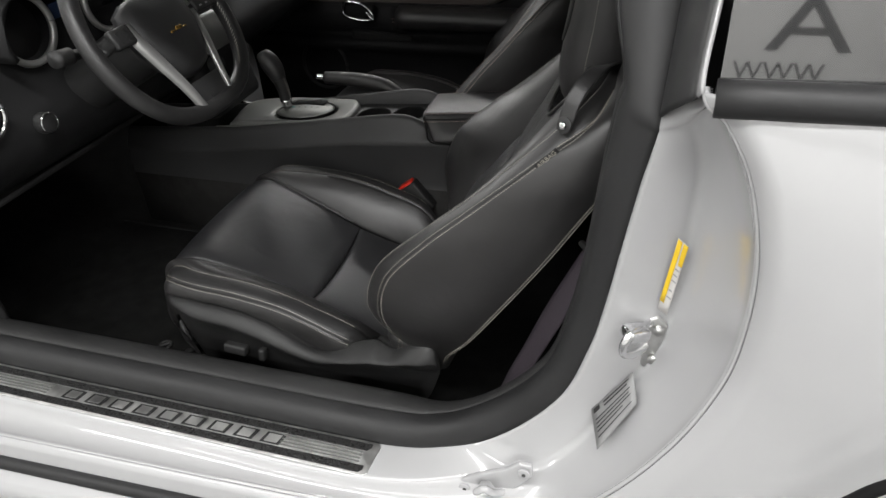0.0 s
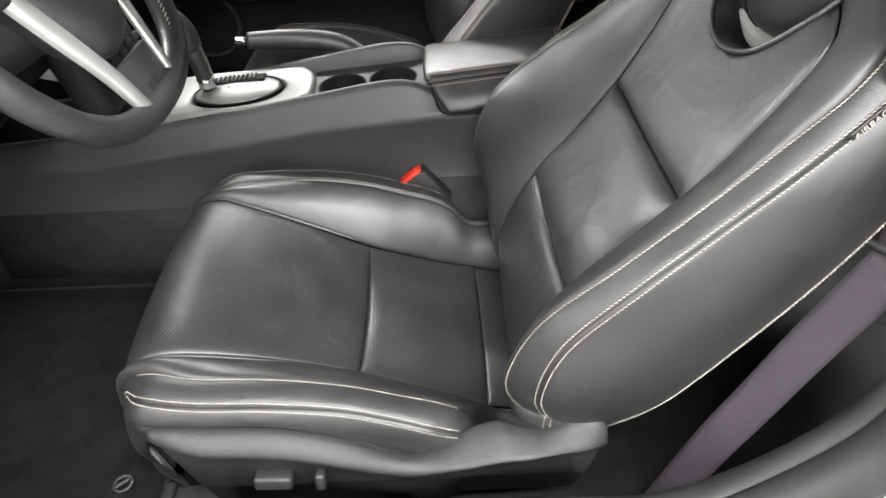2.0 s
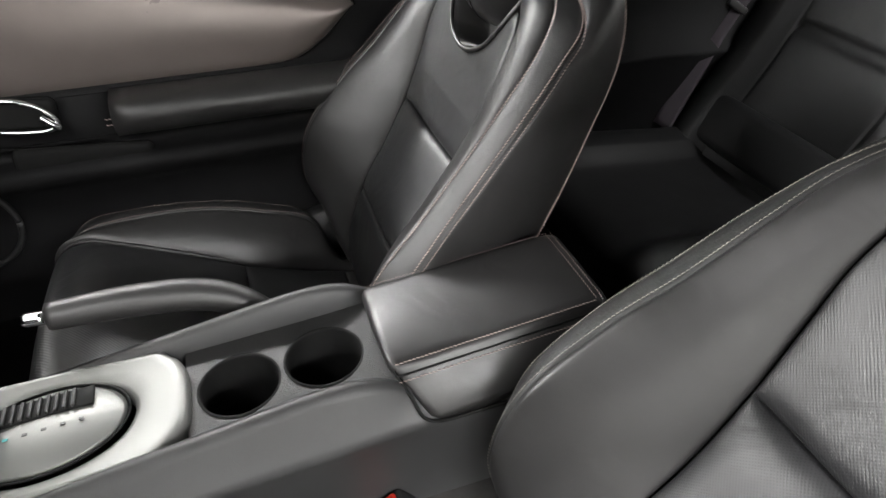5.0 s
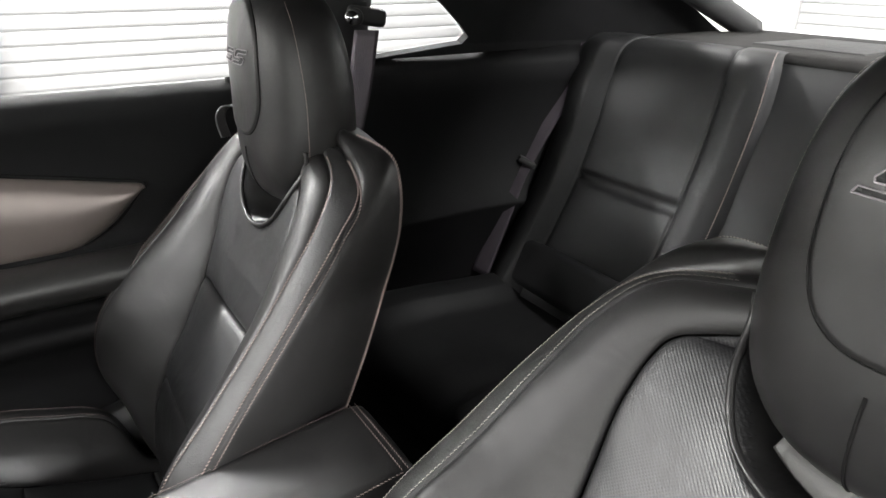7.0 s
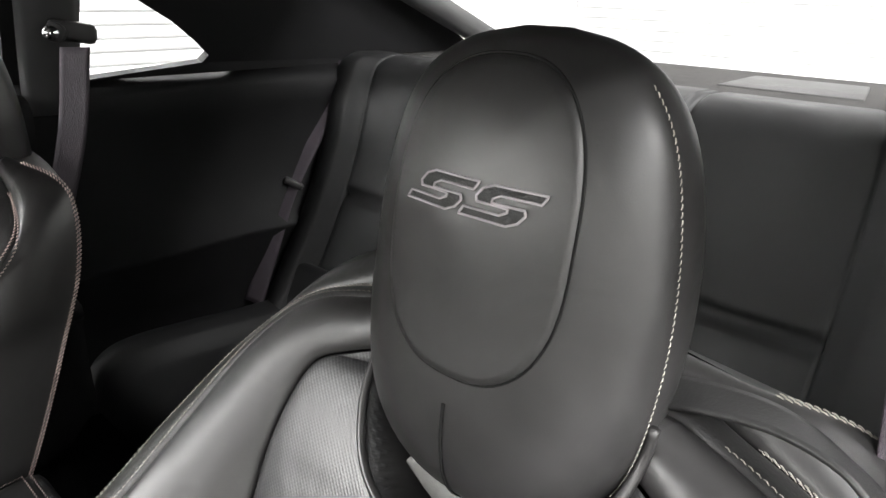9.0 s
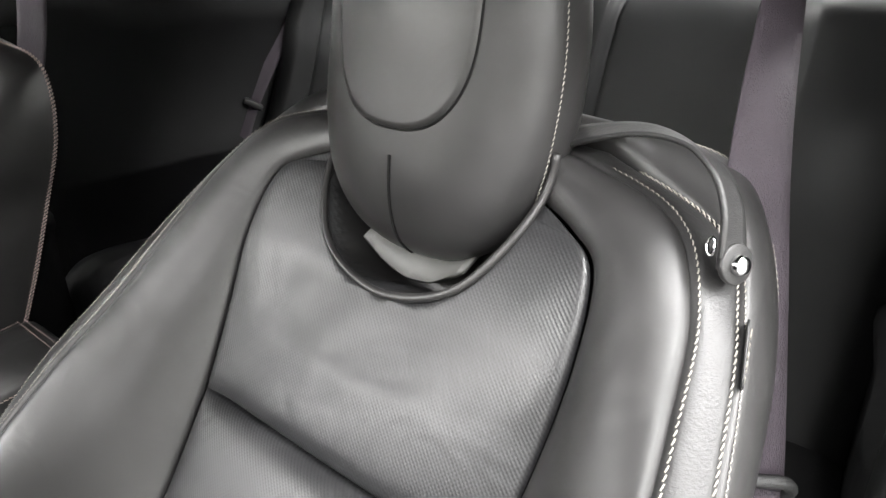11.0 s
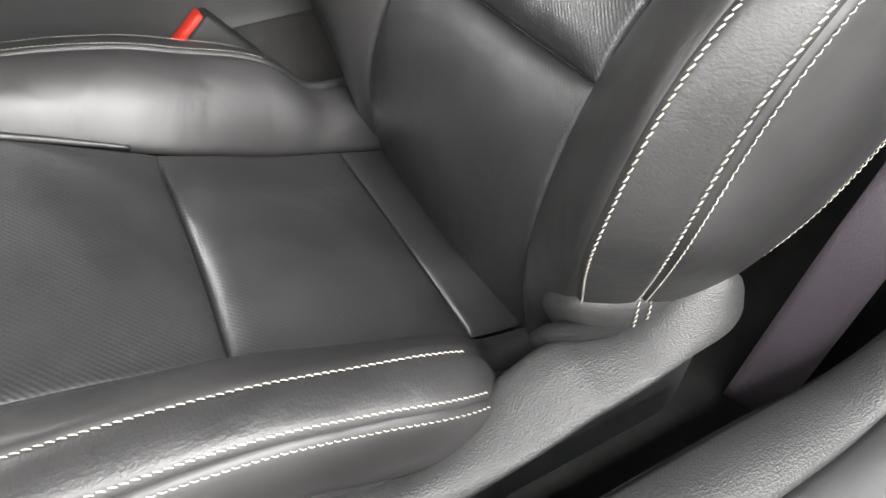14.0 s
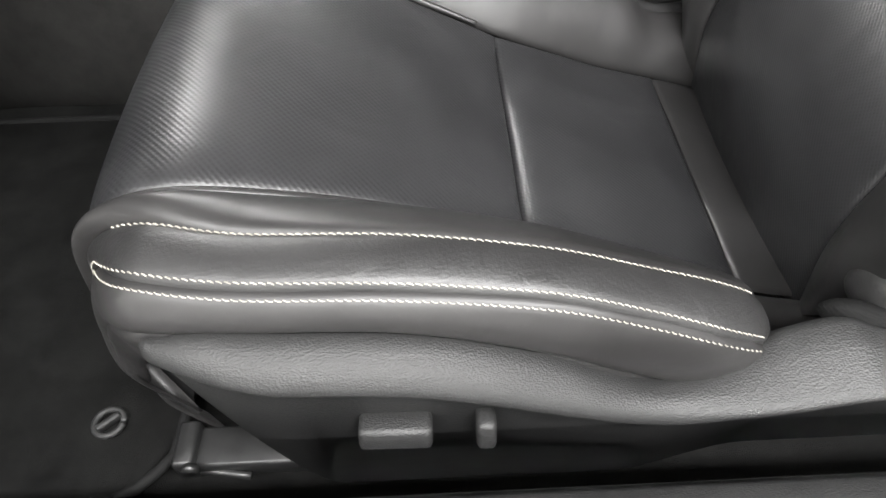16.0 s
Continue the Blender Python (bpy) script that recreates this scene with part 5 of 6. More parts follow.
for cx, cy in ((-0.228, 0.443), (-0.132, 0.447)):
    zt = deck(cx)
    well = [[(cx + r * math.cos(q), cy + r * math.sin(q), zt + dz + 0.065 * (cx * 0 + 0.041 * math.cos(q)) * 1.0) for q in np.linspace(0, 2 * math.pi, 36, endpoint=False)] for r, dz in ((0.0465, 0.0005), (0.044, 0.002), (0.0425, -0.002), (0.040, -0.105), (0.03, -0.108), (0.001, -0.108))]
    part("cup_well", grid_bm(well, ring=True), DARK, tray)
# silver shifter surround with a raised inner ring
sur = [(-0.62, 0.368), (-0.34, 0.368), (-0.302, 0.378), (-0.284, 0.402), (-0.280, 0.445), (-0.284, 0.488), (-0.302, 0.512), (-0.34, 0.522), (-0.62, 0.522)]
ring_o = spline(sur + sur[:1], 81)[:-1]
ang = np.arctan2((ring_o[:, 1] - 0.445) / 0.0585, (ring_o[:, 0] + 0.425) / 0.088)
ring_i = np.stack([-0.425 + 0.088 * np.cos(ang), 0.445 + 0.0585 * np.sin(ang)], 1)
sr = []
for f, h in ((0, -0.012), (0, 0.002), (0.02, 0.008), (0.07, 0.0125), (0.16, 0.0145), (0.30, 0.0135), (0.6, 0.0115), (0.88, 0.010), (0.97, 0.008), (1.0, 0.002), (1.0, -0.01)):
    p = ring_o * (1 - f) + ring_i * f
    sr.append([(x, y, deck(x) + h) for x, y in p])
surround = part("shifter_surround", grid_bm(sr, ring=True), SILVER, con, "satin silver shifter surround with a rounded rim")
part("surround_edge", tube([(x, 0.3655, deck(x) + 0.001) for x in np.linspace(-0.66, -0.33, 8)], 0.003, 8, 20), SILVER, surround)
dome = []
for r in (1.0, 0.93, 0.8, 0.55, 0.2):
    dome.append([(-0.425 + 0.082 * r * math.cos(q), 0.445 + 0.054 * r * math.sin(q), deck(-0.425 + 0.082 * r * math.cos(q)) + 0.012 + 0.012 * (1 - r ** 3)) for q in np.linspace(0, 2 * math.pi, 44, endpoint=False)])
part("shifter_dome", grid_bm(dome, ring=True, caps=True), SILVER, con, "satin silver shifter plate")
part("dome_joint", tube([(-0.425 + 0.0845 * math.cos(q), 0.445 + 0.0565 * math.sin(q), deck(-0.425 + 0.0845 * math.cos(q)) + 0.013) for q in np.linspace(0, 2 * math.pi, 60)], 0.0014, 6, 60), DARK, con)
part("shifter_slot", box((0.10, 0.026, 0.004), (-0.425, 0.468, deck(-0.425) + 0.0235), 0.001, (0, -3.5, 0)), DARK, con)
for k in range(9):
    part("slot_blind", box((0.004, 0.024, 0.004), (-0.462 + 0.0085 * k, 0.468, deck(-0.45 + 0.0095 * k) + 0.0262), 0.001, (0, -3.5, 0)), PLASTIC, con)
for k in range(6):
    part("position_mark", box((0.005, 0.003, 0.0006), (-0.475 + 0.018 * k, 0.438, deck(-0.475 + 0.018 * k) + 0.0242), 0.0), INK if k != 1 else TEAL, con, smooth=False)
# armrest with two stitched edges
arm_g = []
for x, inset in ((-0.0745, 0.009), (-0.0735, 0.004), (-0.070, 0.001), (-0.064, 0.0), (-0.03, 0.0), (0.05, 0.0), (0.12, 0.0), (0.165, 0.0), (0.178, 0.001), (0.186, 0.004), (0.190, 0.010)):
    rise = 0.024 * (x + 0.07) / 0.25
    ring = []
    for y, z in ((0.331, 0.590), (0.333, 0.602), (0.350, 0.620), (0.3655, 0.6355), (0.368, 0.6385), (0.371, 0.643), (0.377, 0.6475), (0.386, 0.649), (0.44, 0.6505), (0.496, 0.649), (0.505, 0.6475), (0.511, 0.643), (0.514, 0.6385), (0.517, 0.6355), (0.535, 0.620), (0.549, 0.602), (0.551, 0.590)):
        sx_ = 0.036 * (0.65 - z) / 0.05 if x < -0.02 else 0.0
        ring.append((x + sx_, 0.441 + (y - 0.441) * (1 - inset / 0.11), z + rise - (inset if z > 0.6 else 0)))
    arm_g.append(ring)
arm = part("armrest", grid_bm(arm_g, ring=True, caps=True), LEATHER, con, "black leather armrest lid with stitched edges")
for ys, zs in ((0.3745, 0.6475), (0.362, 0.6325), (0.5075, 0.6475)):
    c = np.array([(x, ys, zs + 0.024 * (x + 0.07) / 0.25) for x in np.linspace(-0.066, 0.176, 40)])
    stitch_part([(c, np.array([(0, -0.6 if ys < 0.4 else 0.6, 0.8)] * 40))], PTHREAD, arm)
for dx_ in (0.0, 0.007):
    c = np.array([(0.178 - dx_, 0.3745 + 0.133 * f, 0.6735 + 0.0012 * math.sin(f * 3.14)) for f in np.linspace(0, 1, 30)])
    stitch_part([(c, np.array([(0.3, 0, 1)] * 30))], PTHREAD, arm)
part("lid_groove", tube([(x, 0.3662, 0.6372 + 0.024 * (x + 0.07) / 0.25) for x in np.linspace(-0.066, 0.18, 12)], 0.0012, 6, 20), DARK, arm)
part("armrest_joint", tube([(-0.068, 0.374, 0.640), (-0.056, 0.352, 0.618), (-0.040, 0.332, 0.596), (0.02, 0.330, 0.594), (0.12, 0.330, 0.598)], 0.0022, 6, 40), DARK, con)
part("console_rear", box((0.06, 0.19, 0.36), (0.205, 0.43, 0.41), 0.015), PLASTIC, con)

lever = thing("gear_lever", "black leather gear lever with pale stitching and a chrome collar", "gear lever")
part("lever_shaft", tube([(-0.478, 0.444, 0.61), (-0.482, 0.444, 0.66), (-0.492, 0.443, 0.70)], lambda f: 0.014 + 0.004 * f, 12, 16), LEATHER, lever)
part("lever_knob", tube([(-0.487, 0.443, 0.685), (-0.497, 0.443, 0.715), (-0.512, 0.443, 0.737), (-0.535, 0.443, 0.746)], lambda f: 0.019 + 0.007 * math.sin(math.pi * min(1, f * 1.0)) - 0.012 * max(0, f - 0.8) / 0.2, 16, 30), LEATHER_GRAIN, lever)
part("lever_collar", tube([(-0.478, 0.444, 0.612), (-0.4795, 0.444, 0.632)], 0.016, 14, 5), CHROME, lever)
c = np.array(spline([(-0.462, 0.438, 0.64), (-0.470, 0.437, 0.69), (-0.486, 0.437, 0.74), (-0.51, 0.44, 0.762)], 40))
stitch_part([(c, np.array([(0.9, -0.2, 0.3)] * 40))], THREAD, lever, length=0.005, r=0.0009, slant=1.2)

brake = thing("handbrake", "black handbrake lever with a silver push button", "handbrake")
part("brake_lever", tube([(-0.425, 0.586, 0.640), (-0.34, 0.584, 0.640), (-0.26, 0.58, 0.632), (-0.21, 0.57, 0.612), (-0.165, 0.555, 0.57)], lambda f: 0.0165 + 0.004 * math.sin(f * 3), 14, 40), LEATHER, brake)
part("brake_button", tube([(-0.452, 0.586, 0.641), (-0.43, 0.586, 0.640)], 0.0085, 14, 6), CHROME, brake)

# ---- steering wheel ----
wheel = thing("steering_wheel", "black leather steering wheel with silver spokes and a gold badge", "steering wheel")
WC, WN = Vector((-0.459, 0.035, 0.939)), Vector((0.883, 0, 0.469)).normalized()
WU = Vector((-0.469, 0, 0.883)).normalized()


def on_wheel(a, b, c=0.0):
    """Right as the driver sees it (towards +y), up in the wheel's plane, and towards the driver."""
    return WC + Vector((0, 1, 0)) * a + WU * b + WN * c


rim = [on_wheel(0.184 * math.cos(q), 0.184 * math.sin(q) * (1 - 0.12 * max(0, -math.sin(q)) ** 4), 0.0) for q in np.linspace(0, 2 * math.pi, 96, endpoint=False)]
rim_p = part("rim", tube(np.array([tuple(p) for p in rim]), 0.0165, 14, close=True), LEATHER_GRAIN, wheel, "black grained leather rim")
c = np.array([tuple(on_wheel(0.169 * math.cos(q), 0.169 * math.sin(q), 0.009)) for q in np.linspace(-1.1, 1.2, 90)])
nn = np.array([tuple(WN * 0.7 - (Vector((0, 1, 0)) * math.cos(q) + WU * math.sin(q)) * 0.7) for q in np.linspace(-1.1, 1.2, 90)])
stitch_part([(c, nn)], THREAD, rim_p, length=0.006, r=0.0011, slant=0.9)
pad = []
for s, h in ((1.0, -0.02), (1.0, 0.0), (0.95, 0.012), (0.8, 0.022), (0.5, 0.028), (0.15, 0.03)):
    pad.append([tuple(on_wheel(s * a, s * (b - 0.0), h)) for a, b in ((-0.082, 0.055), (-0.05, 0.07), (0.05, 0.07), (0.082, 0.055), (0.086, 0.0), (0.066, -0.055), (0.04, -0.085), (0.0, -0.095), (-0.04, -0.085), (-0.066, -0.055), (-0.086, 0.0))])
hub = part("airbag_pad", grid_bm(pad, ring=True, caps=True), SOFT, wheel, "black airbag pad")
part("badge_shape", merged(*[prism([(p.y, p.z) for p in (on_wheel(a, b) for a, b in pts)], 0, -0.438 + off, -0.433 + off, 0.0006) for pts, off in ((((-0.024, -0.004), (0.024, -0.004), (0.024, 0.006), (-0.024, 0.006)), 0.006), (((-0.009, -0.009), (0.009, -0.009), (0.009, 0.011), (-0.009, 0.011)), 0.0065))]), GOLD, hub, "gold cross-shaped badge")
for s in (-1, 1):
    blade = []
    for a, b, w, h in ((0.088, 0.035, 0.011, 0.006), (0.086, 0.0, 0.014, 0.010), (0.074, -0.05, 0.013, 0.012), (0.060, -0.10, 0.010, 0.012), (0.05, -0.145, 0.007, 0.009), (0.045, -0.163, 0.004, 0.005)):
        blade.append([tuple(on_wheel(s * (a - w), b, h - 0.004)), tuple(on_wheel(s * (a - w * 0.4), b - w * 0.1, h + 0.003)), tuple(on_wheel(s * (a + w * 0.5), b, h + 0.002)), tuple(on_wheel(s * (a + w), b, h - 0.006))])
    bg = through_knots(np.array(blade).reshape(6, -1), 30).reshape(30, 4, 3)
    part("silver_spoke_trim", shell(bg, 0.004), SPOKE, wheel, "satin silver lower spoke trim")
    arm_ = [tuple(on_wheel(s * a, b, -0.006)) for a, b in ((0.07, 0.02), (0.11, 0.022), (0.17, 0.012))]
    part("side_spoke", tube(arm_, 0.02, 10, 16, flat=0.5), PLASTIC, wheel)
    part("spoke_buttons", box((0.016, 0.05, 0.036), tuple(on_wheel(s * 0.118, 0.018, 0.010)), 0.005, (0, -28, 0)), PLASTIC, wheel)
    for bx_, bz_ in ((0.108, 0.026), (0.128, 0.026), (0.108, 0.010), (0.128, 0.010)):
        part("button_mark", box((0.001, 0.007, 0.003), tuple(on_wheel(s * bx_, bz_, 0.0186)), 0, (0, -28, 0)), GREY_INK if s > 0 else STEEL_DARK, wheel, smooth=False)
part("lower_spoke", prism([(0.042, -0.168), (0.055, -0.105), (-0.055, -0.105), (-0.042, -0.168)], 2, -0.006, 0.006, 0.002), SOFT, wheel).matrix_world = basis((0, 1, 0), tuple(WU), tuple(WC))
part("lower_chrome", tube([tuple(on_wheel(a, b, 0.008)) for a, b in ((-0.045, -0.162), (-0.02, -0.169), (0.0, -0.171), (0.02, -0.169), (0.045, -0.162))], 0.004, 8, 24), CHROME, wheel)
part("badge_bar", box((0.001, 0.022, 0.008), tuple(on_wheel(0.0, -0.142, 0.0075)), 0, (0, -28, 0)), STEEL_DARK, wheel, "small plain badge", smooth=False)
part("column_shroud", tube([tuple(WC - WN * 0.03), tuple(WC - WN * 0.30)], 0.055, 16, 10), PLASTIC, wheel)
stalk = part("column_stalk", tube([tuple(on_wheel(-0.05, 0.02, -0.07)), tuple(on_wheel(-0.13, 0.03, -0.06)), tuple(on_wheel(-0.185, 0.035, -0.05))], 0.009, 10, 20), PLASTIC, wheel)
part("stalk_end", tube([tuple(on_wheel(-0.18, 0.035, -0.05)), tuple(on_wheel(-0.215, 0.038, -0.045))], 0.0145, 16, 6), PLASTIC, wheel)

# ---- dashboard ----
dash = thing("dashboard", "dark dashboard with instrument hood, silver rims and vents", "dashboard")
DP = [(-0.70, 0.70), (-0.66, 0.75), (-0.655, 0.80), (-0.70, 0.86), (-0.72, 0.93), (-0.78, 0.985), (-0.95, 1.0), (-1.32, 0.985)]
part("dash_body", shell(np.array([[(x - 0.05 * abs(y - 0.4) ** 2, y, z) for x, z in spline(DP, 30)] for y in np.linspace(-0.33, 1.12, 24)]), 0.02), SHADED_DASH, dash)
part("knee_panel", shell(np.array([[(-0.70, y, 0.70), (-0.78, y, 0.66), (-1.0, y, 0.64)] for y in np.linspace(-0.30, 0.32, 8)]), 0.01), DARK, dash)
hood = [[(x, 0.06 + 0.19 * math.cos(q), 0.955 + 0.105 * math.sin(q)) for q in np.linspace(-0.3, math.pi + 0.3, 26)] for x in (-0.66, -0.70, -0.80, -0.92)]
part("instrument_hood", shell(np.array(hood), -0.012), SHADED_DASH, dash)
part("instrument_face", box((0.01, 0.34, 0.14), (-0.80, 0.06, 0.97), 0.003), INK, dash)
for cy in (-0.05, 0.17):
    part("gauge_rim", tube([(-0.70, cy + 0.062 * math.cos(q) , 0.955 + 0.062 * math.sin(q)) for q in np.linspace(0, 6.283, 40)], 0.007, 8, 60), SPOKE, dash, "satin silver gauge rim")
    part("gauge_face", disc(0.056, 0.01, (-0.735, cy, 0.955), (1, 0, 0.2), 32), INK, dash)
part("gauge_display", box((0.006, 0.06, 0.03), (-0.715, 0.06, 0.965), 0.002), BLUE, dash)
part("vent_rim", tube([(-0.655, -0.245 + 0.045 * math.cos(q), 0.865 + 0.045 * math.sin(q)) for q in np.linspace(0, 6.283, 40)], 0.0055, 8, 60), CHROME, dash, "chrome air vent rim")
part("vent_core", disc(0.04, 0.02, (-0.675, -0.245, 0.865), (1, 0, 0.1), 28), DARK, dash)
part("light_knob", disc(0.021, 0.022, (-0.635, -0.145, 0.815), (1, 0, 0.15), 28, 0.004, 0.85), PLASTIC, dash)
part("knob_ring", tube([(-0.626, -0.145 + 0.018 * math.cos(q), 0.816 + 0.018 * math.sin(q)) for q in np.linspace(0, 6.283, 30)], 0.0022, 6, 40), CHROME, dash)
part("center_panel", box((0.06, 0.22, 0.30), (-0.66, 0.42, 0.76), 0.02, (0, -14, 0)), SHADED_DASH, dash)
part("panel_panel", box((0.02, 0.16, 0.09), (-0.622, 0.42, 0.82), 0.01, (0, -14, 0)), SILVER, dash)
for k in range(2):
    part("panel_knob", disc(0.02, 0.03, (-0.605, 0.36 + 0.12 * k, 0.75), (1, 0, 0.25), 24, 0.004, 0.85), PLASTIC, dash)
for k in range(5):
    part("panel_button", box((0.008, 0.022, 0.014), (-0.60, 0.352 + 0.033 * k, 0.70), 0.002, (0, -14, 0)), PLASTIC, dash)

# ---- passenger door ----
door = thing("passenger_door", "closed passenger door with taupe panel and leather armrest", "car door")
xs = np.linspace(-0.95, 0.42, 40)
def swept(points, nm, material, label="", n=24, thick=0.006, over=xs):
    g = []
    for x in over:
        g.append([(x, y, z) for y, z in spline(points(x), n)])
    return part(nm, shell(np.array(g), thick), material, door, label)
swept(lambda x: [(1.15, 0.962), (1.12, 0.958), (1.10, 0.94), (1.112, 0.88), (1.118, 0.80), (1.115, 0.72), (1.09, 0.695)], "upper_trim", SHADED_TRIM)
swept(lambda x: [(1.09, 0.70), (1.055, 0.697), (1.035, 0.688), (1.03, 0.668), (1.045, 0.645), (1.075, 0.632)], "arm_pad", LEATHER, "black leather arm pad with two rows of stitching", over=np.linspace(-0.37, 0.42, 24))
swept(lambda x: [(1.075, 0.632), (1.09, 0.62), (1.092, 0.60), (1.075, 0.592), (1.045, 0.588), (1.04, 0.575), (1.06, 0.55), (1.07, 0.45), (1.06, 0.27)], "lower_trim", SHADED_TRIM)
swept(lambda x: [(1.09, 0.70), (1.078, 0.68), (1.074, 0.655), (1.075, 0.632)], "front_trim", SHADED_TRIM, over=np.linspace(-0.95, -0.365, 14))
pan = []
for x in np.linspace(-0.75, 0.065, 30):
    f = (x + 0.75) / 0.815
    top = 0.935 - 0.125 * f ** 1.5
    bot = 0.690 + 0.014 * f
    bot += (top - 0.006 - bot) * (max(0, f - 0.80) / 0.20) ** 2.4
    pan.append([(x, 1.108 - 0.022 * math.sin(math.pi * t) ** 0.6, bot + (top - bot) * t) for t in np.linspace(0, 1, 14)])
part("taupe_panel", shell(np.array(pan), 0.004), TAUPE, door, "smooth taupe panel with a tapered rear end")
part("panel_rim", tube([pan[i][0] for i in range(0, 30, 3)] + [pan[-1][k] for k in (0, 5, 9, 13)] + [pan[i][-1] for i in range(28, -1, -4)], 0.004, 6, 90), DARK, door)
for zz, yy in ((0.678, 1.0265), (0.668, 1.0255)):
    c = np.array([(x, yy, zz) for x in np.linspace(-0.38, 0.36, 120)])
    stitch_part([(c, np.array([(0, -1, 0.1)] * 120))], PTHREAD, door, length=0.005, r=0.0008)
hp = spline([(-0.562, 1.048, 0.700), (-0.545, 1.046, 0.721), (-0.50, 1.045, 0.719), (-0.468, 1.046, 0.700), (-0.453, 1.047, 0.674), (-0.475, 1.047, 0.663), (-0.53, 1.048, 0.668), (-0.558, 1.048, 0.682), (-0.562, 1.048, 0.700)], 60)[:-1]
handle = part("door_handle", tube(hp, 0.0042, 10, close=True), CHROME, door, "chrome inner door handle")
part("handle_lever", tube([(-0.475, 1.044, 0.690), (-0.462, 1.043, 0.676), (-0.452, 1.045, 0.666)], 0.006, 8, 12), CHROME, handle)
# Solid dark boxes drawn for the shade inside the handle bowl and pocket.
part("handle_bowl_shade", box((0.115, 0.014, 0.056), (-0.508, 1.060, 0.692), 0.012, (0, 5, 0), 4), DARK, door)
part("door_pocket_shade", box((0.225, 0.02, 0.054), (-0.435, 1.066, 0.594), 0.014, (0, 5, 0), 4), DARK, door)
part("speaker_ring", tube([(-0.66 + 0.085 * math.cos(q), 1.052, 0.50 + 0.085 * math.sin(q)) for q in np.linspace(0, 6.283, 40)], 0.006, 8, 60), PLASTIC, door)
part("lock_pin", tube([(0.24, 1.125, 0.955), (0.24, 1.125, 0.975)], 0.005, 10, 6), PLASTIC, door)
pc = part("window_pane", shell(np.array([[(-0.9, 1.16, 0.96), (0.40, 1.16, 0.96)], [(-0.45, 1.04, 1.23), (0.40, 1.03, 1.28)]]), 0.003), GLASS, door, smooth=False)
pc.visible_shadow = False

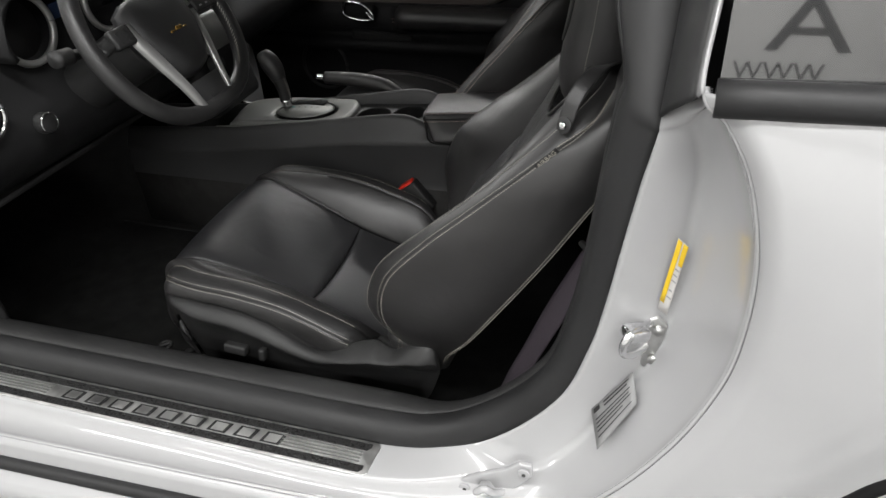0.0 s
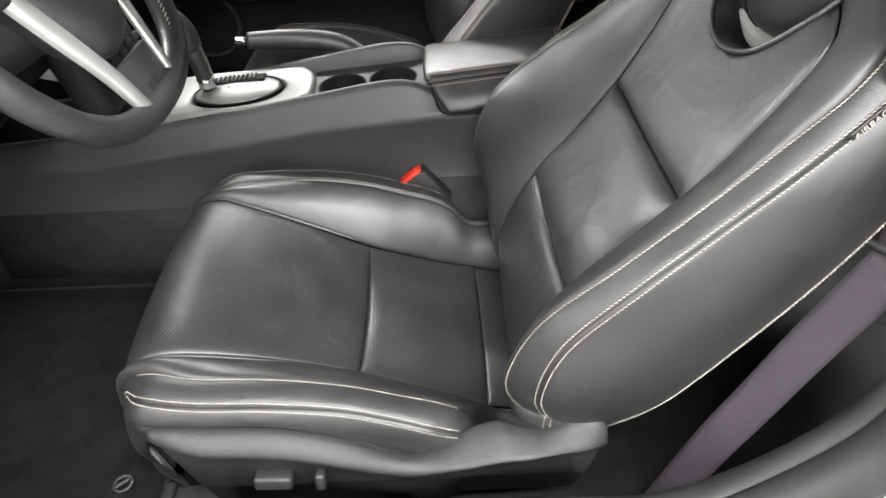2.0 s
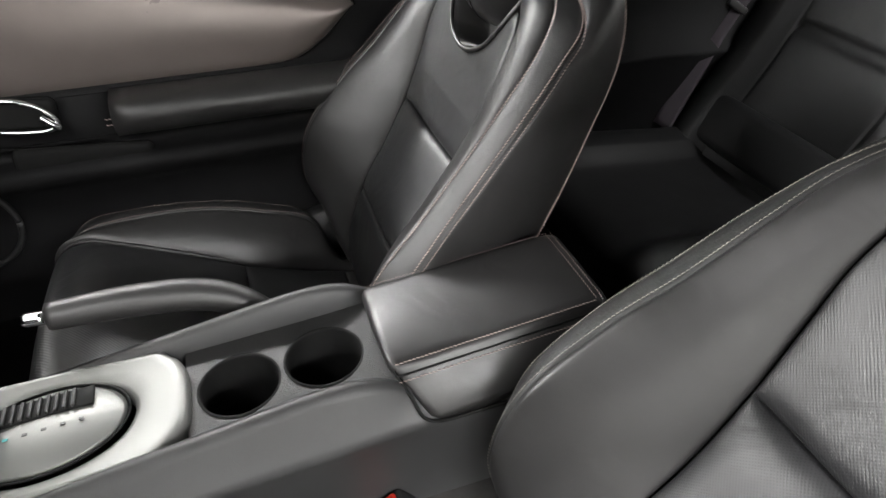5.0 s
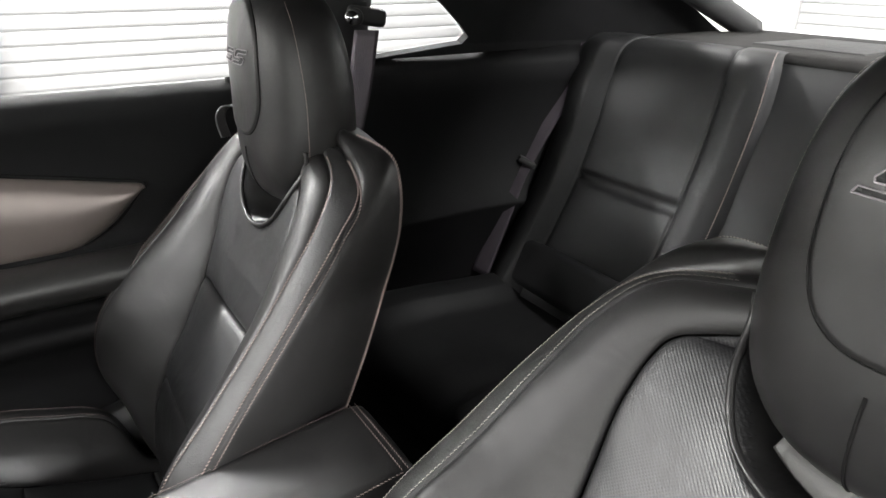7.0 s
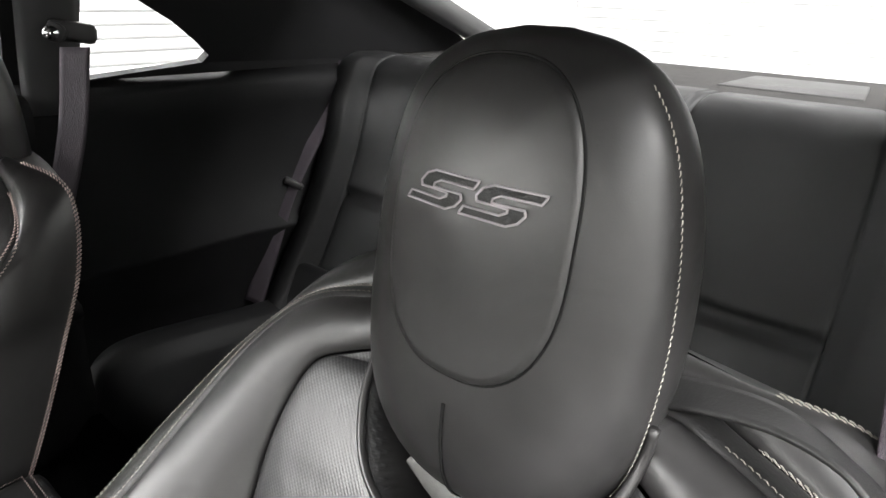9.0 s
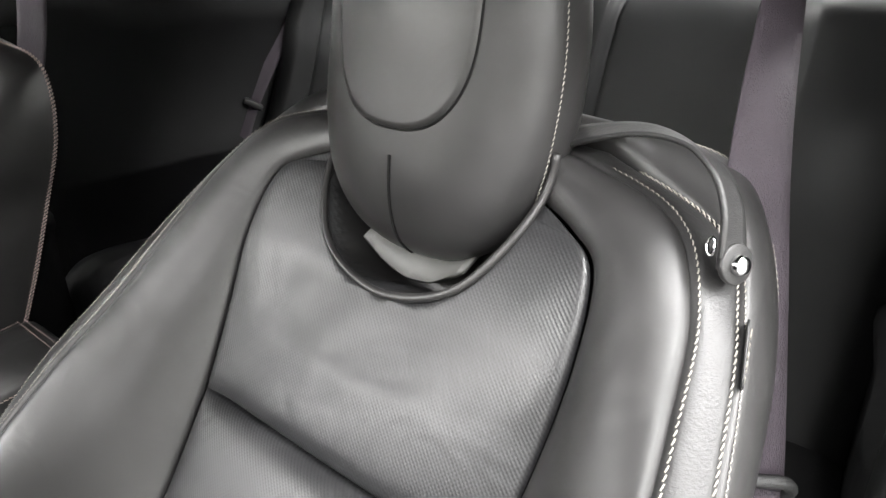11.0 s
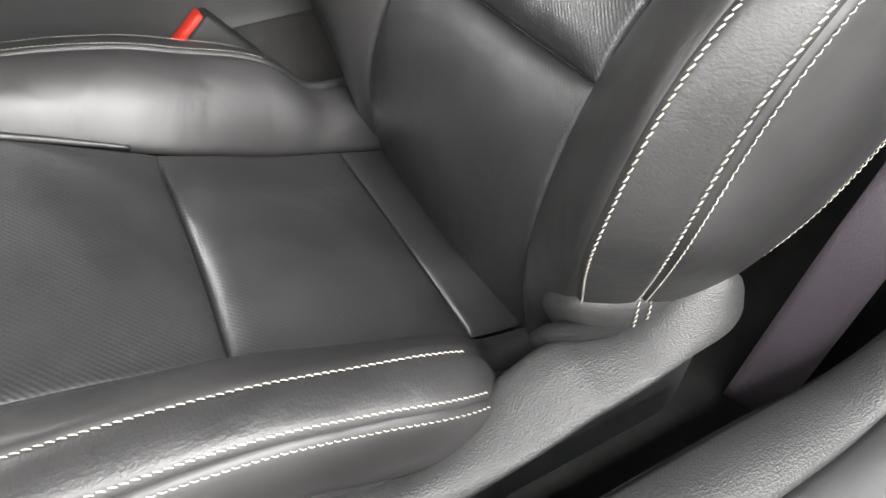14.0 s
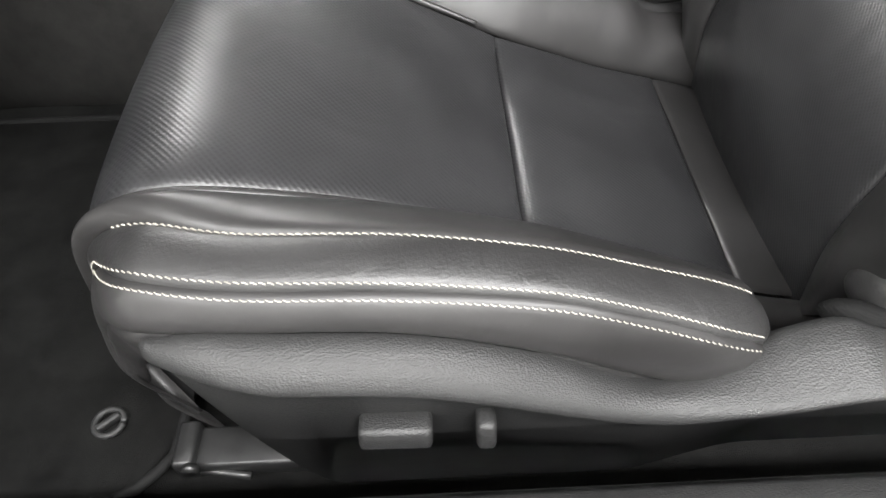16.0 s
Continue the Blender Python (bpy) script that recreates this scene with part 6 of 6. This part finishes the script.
# ---- rear seat ----
rear = thing("rear_bench", "black leather rear bench with two bucket shapes", "back bench")
for s in (1, -1):
    def ry(v):
        return CAR_Y + v if s > 0 else 0.55 - v
    # back: rows upward, columns from the outer bolster to the middle
    st = [(0.87, 0.40), (0.93, 0.50), (0.99, 0.60), (1.035, 0.69), (1.075, 0.79), (1.11, 0.90), (1.135, 0.975), (1.165, 1.008), (1.21, 1.012)]
    cols = [(0.745, 0.0), (0.70, 0.035), (0.645, 0.04), (0.60, 0.012), (0.46, 0.0), (0.31, 0.008), (0.288, 0.026), (0.250, 0.030), (0.214, 0.014), (0.202, -0.012)]
    if s < 0:
        cols = [(0.865, -0.02), (0.80, 0.03), (0.72, 0.04)] + cols[2:]
    rows = []
    for k, (x, z) in enumerate(st):
        sh_ = 1 - (0.0, 0.0, 0.0, 0.0, 0.0, 0.0, 0.03, 0.09, 0.16)[k]
        rows.append([(x - 0.8 * d * (1 if k < 7 else 0.4), ry(0.45 + (v - 0.45) * sh_), z + 0.5 * d * (1 if k < 7 else 0.2)) for v, d in cols])
    rows = np.array(rows)
    ctrl = np.stack([through_knots(rows[:, k], 65) for k in range(rows.shape[1])], 1)
    g, m = fine_columns(ctrl, 8)
    uu = np.linspace(0, len(st) - 1, 65)
    n = normals_of(g)
    if n[30, 20][0] > 0:
        n = -n
    off = np.zeros(g.shape[:2])
    first_col = len(cols) - 7
    off[:, first_col * m:(first_col + 2) * m + 1] -= (0.017 * np.exp(-np.abs(uu - 3.0) / 0.07))[:, None]
    for c0 in (first_col, first_col + 2):
        for j in range(g.shape[1]):
            d = abs(j - c0 * m) * 0.006
            off[:, j] -= 0.006 * math.exp(-d / 0.006)
    part("rear_backrest", grid_bm(g + n * off[:, :, None]), SHADED_LEATHER, rear, "black leather rear backrest with a recessed panel")
    edge_col = (len(cols) - 2) * m
    cc = g[8:60, edge_col] + n[8:60, edge_col] * 0.0015
    nn = n[8:60, edge_col]
    stitch_part([(cc, nn)], PTHREAD, rear, length=0.006, r=0.0009)
    cu_rows = []
    for x, z in ((0.92, 0.405), (0.86, 0.40), (0.75, 0.41), (0.62, 0.425), (0.52, 0.432), (0.46, 0.42), (0.425, 0.38), (0.42, 0.30)):
        cu_rows.append([(x, ry(v), z + d) for v, d in ((0.73 if s > 0 else 0.86, -0.02), (0.70 if s > 0 else 0.80, 0.03), (0.64, 0.028), (0.58, 0.0), (0.45, -0.006), (0.32, 0.0), (0.27, 0.022), (0.20, 0.02), (0.15, -0.03))])
    cu_rows = np.array(cu_rows)
    ctrl = np.stack([through_knots(cu_rows[:, k], 50) for k in range(cu_rows.shape[1])], 1)
    g, m = fine_columns(ctrl, 8)
    part("rear_cushion", grid_bm(g), SHADED_LEATHER, rear, "black leather rear cushion")
    part("rear_lower_pad", box((0.05, 0.42, 0.12), (0.905, ry(0.46), 0.475), 0.02, (0, 28, 0), 3), SHADED_LEATHER, rear)
part("rear_middle", shell(np.array([[(x + 0.01, y, z) for y in np.linspace(0.30, 0.66, 8)] for x, z in ((0.84, 0.36), (0.93, 0.50), (1.035, 0.69), (1.11, 0.90), (1.17, 0.99), (1.22, 1.0))]), 0.01), SHADED_LEATHER, rear)
part("rear_tunnel", box((0.55, 0.28, 0.12), (0.66, CAR_Y, 0.35), 0.03), PLASTIC, rear)

# ---- things beyond the far window ----
cart = thing("utility_cart", "blue plastic cart with a teal cloth and a yellow bottle", "cart")
part("cart_tray", box((0.5, 0.35, 0.08), (2.75, 3.2, 0.98), 0.02), BLUE, cart)
part("cart_lower_tray", box((0.5, 0.35, 0.06), (2.75, 3.2, 0.35), 0.02), BLUE, cart)
for ax in (-0.22, 0.22):
    for ay in (-0.15, 0.15):
        part("cart_leg", tube([(2.75 + ax, 3.2 + ay, 0.0), (2.75 + ax, 3.2 + ay, 0.98)], 0.012, 8, 4), STEEL_DARK, cart)
part("cloth", tube([(2.66, 3.15, 1.0), (2.68, 3.16, 1.10), (2.70, 3.18, 1.20)], lambda f: 0.09 - 0.04 * f, 12, 12), TEAL, cart)
part("bottle", disc(0.04, 0.16, (2.86, 3.2, 1.10), (0, 0, 1), 20, 0.01), YELLOW, cart)

# ---- lettering on the wall behind the camera ----
sign = thing("wall_sign", "large black lettering on the white garage wall", "sign")
text_mesh("A", 0.52, basis((-1, 0, 0), (0, 0, 1), (1.62, -4.596, 2.0)) @ Matrix.Diagonal((1.5, 1, 1, 1)), INK, sign, "letter", 0.004)
text_mesh("WWW", 0.17, basis((-1, 0, 0), (0, 0, 1), (1.46, -4.596, 1.70)) @ Matrix.Diagonal((1.05, 1, 1, 1)), INK, sign, "lettering", 0.004)
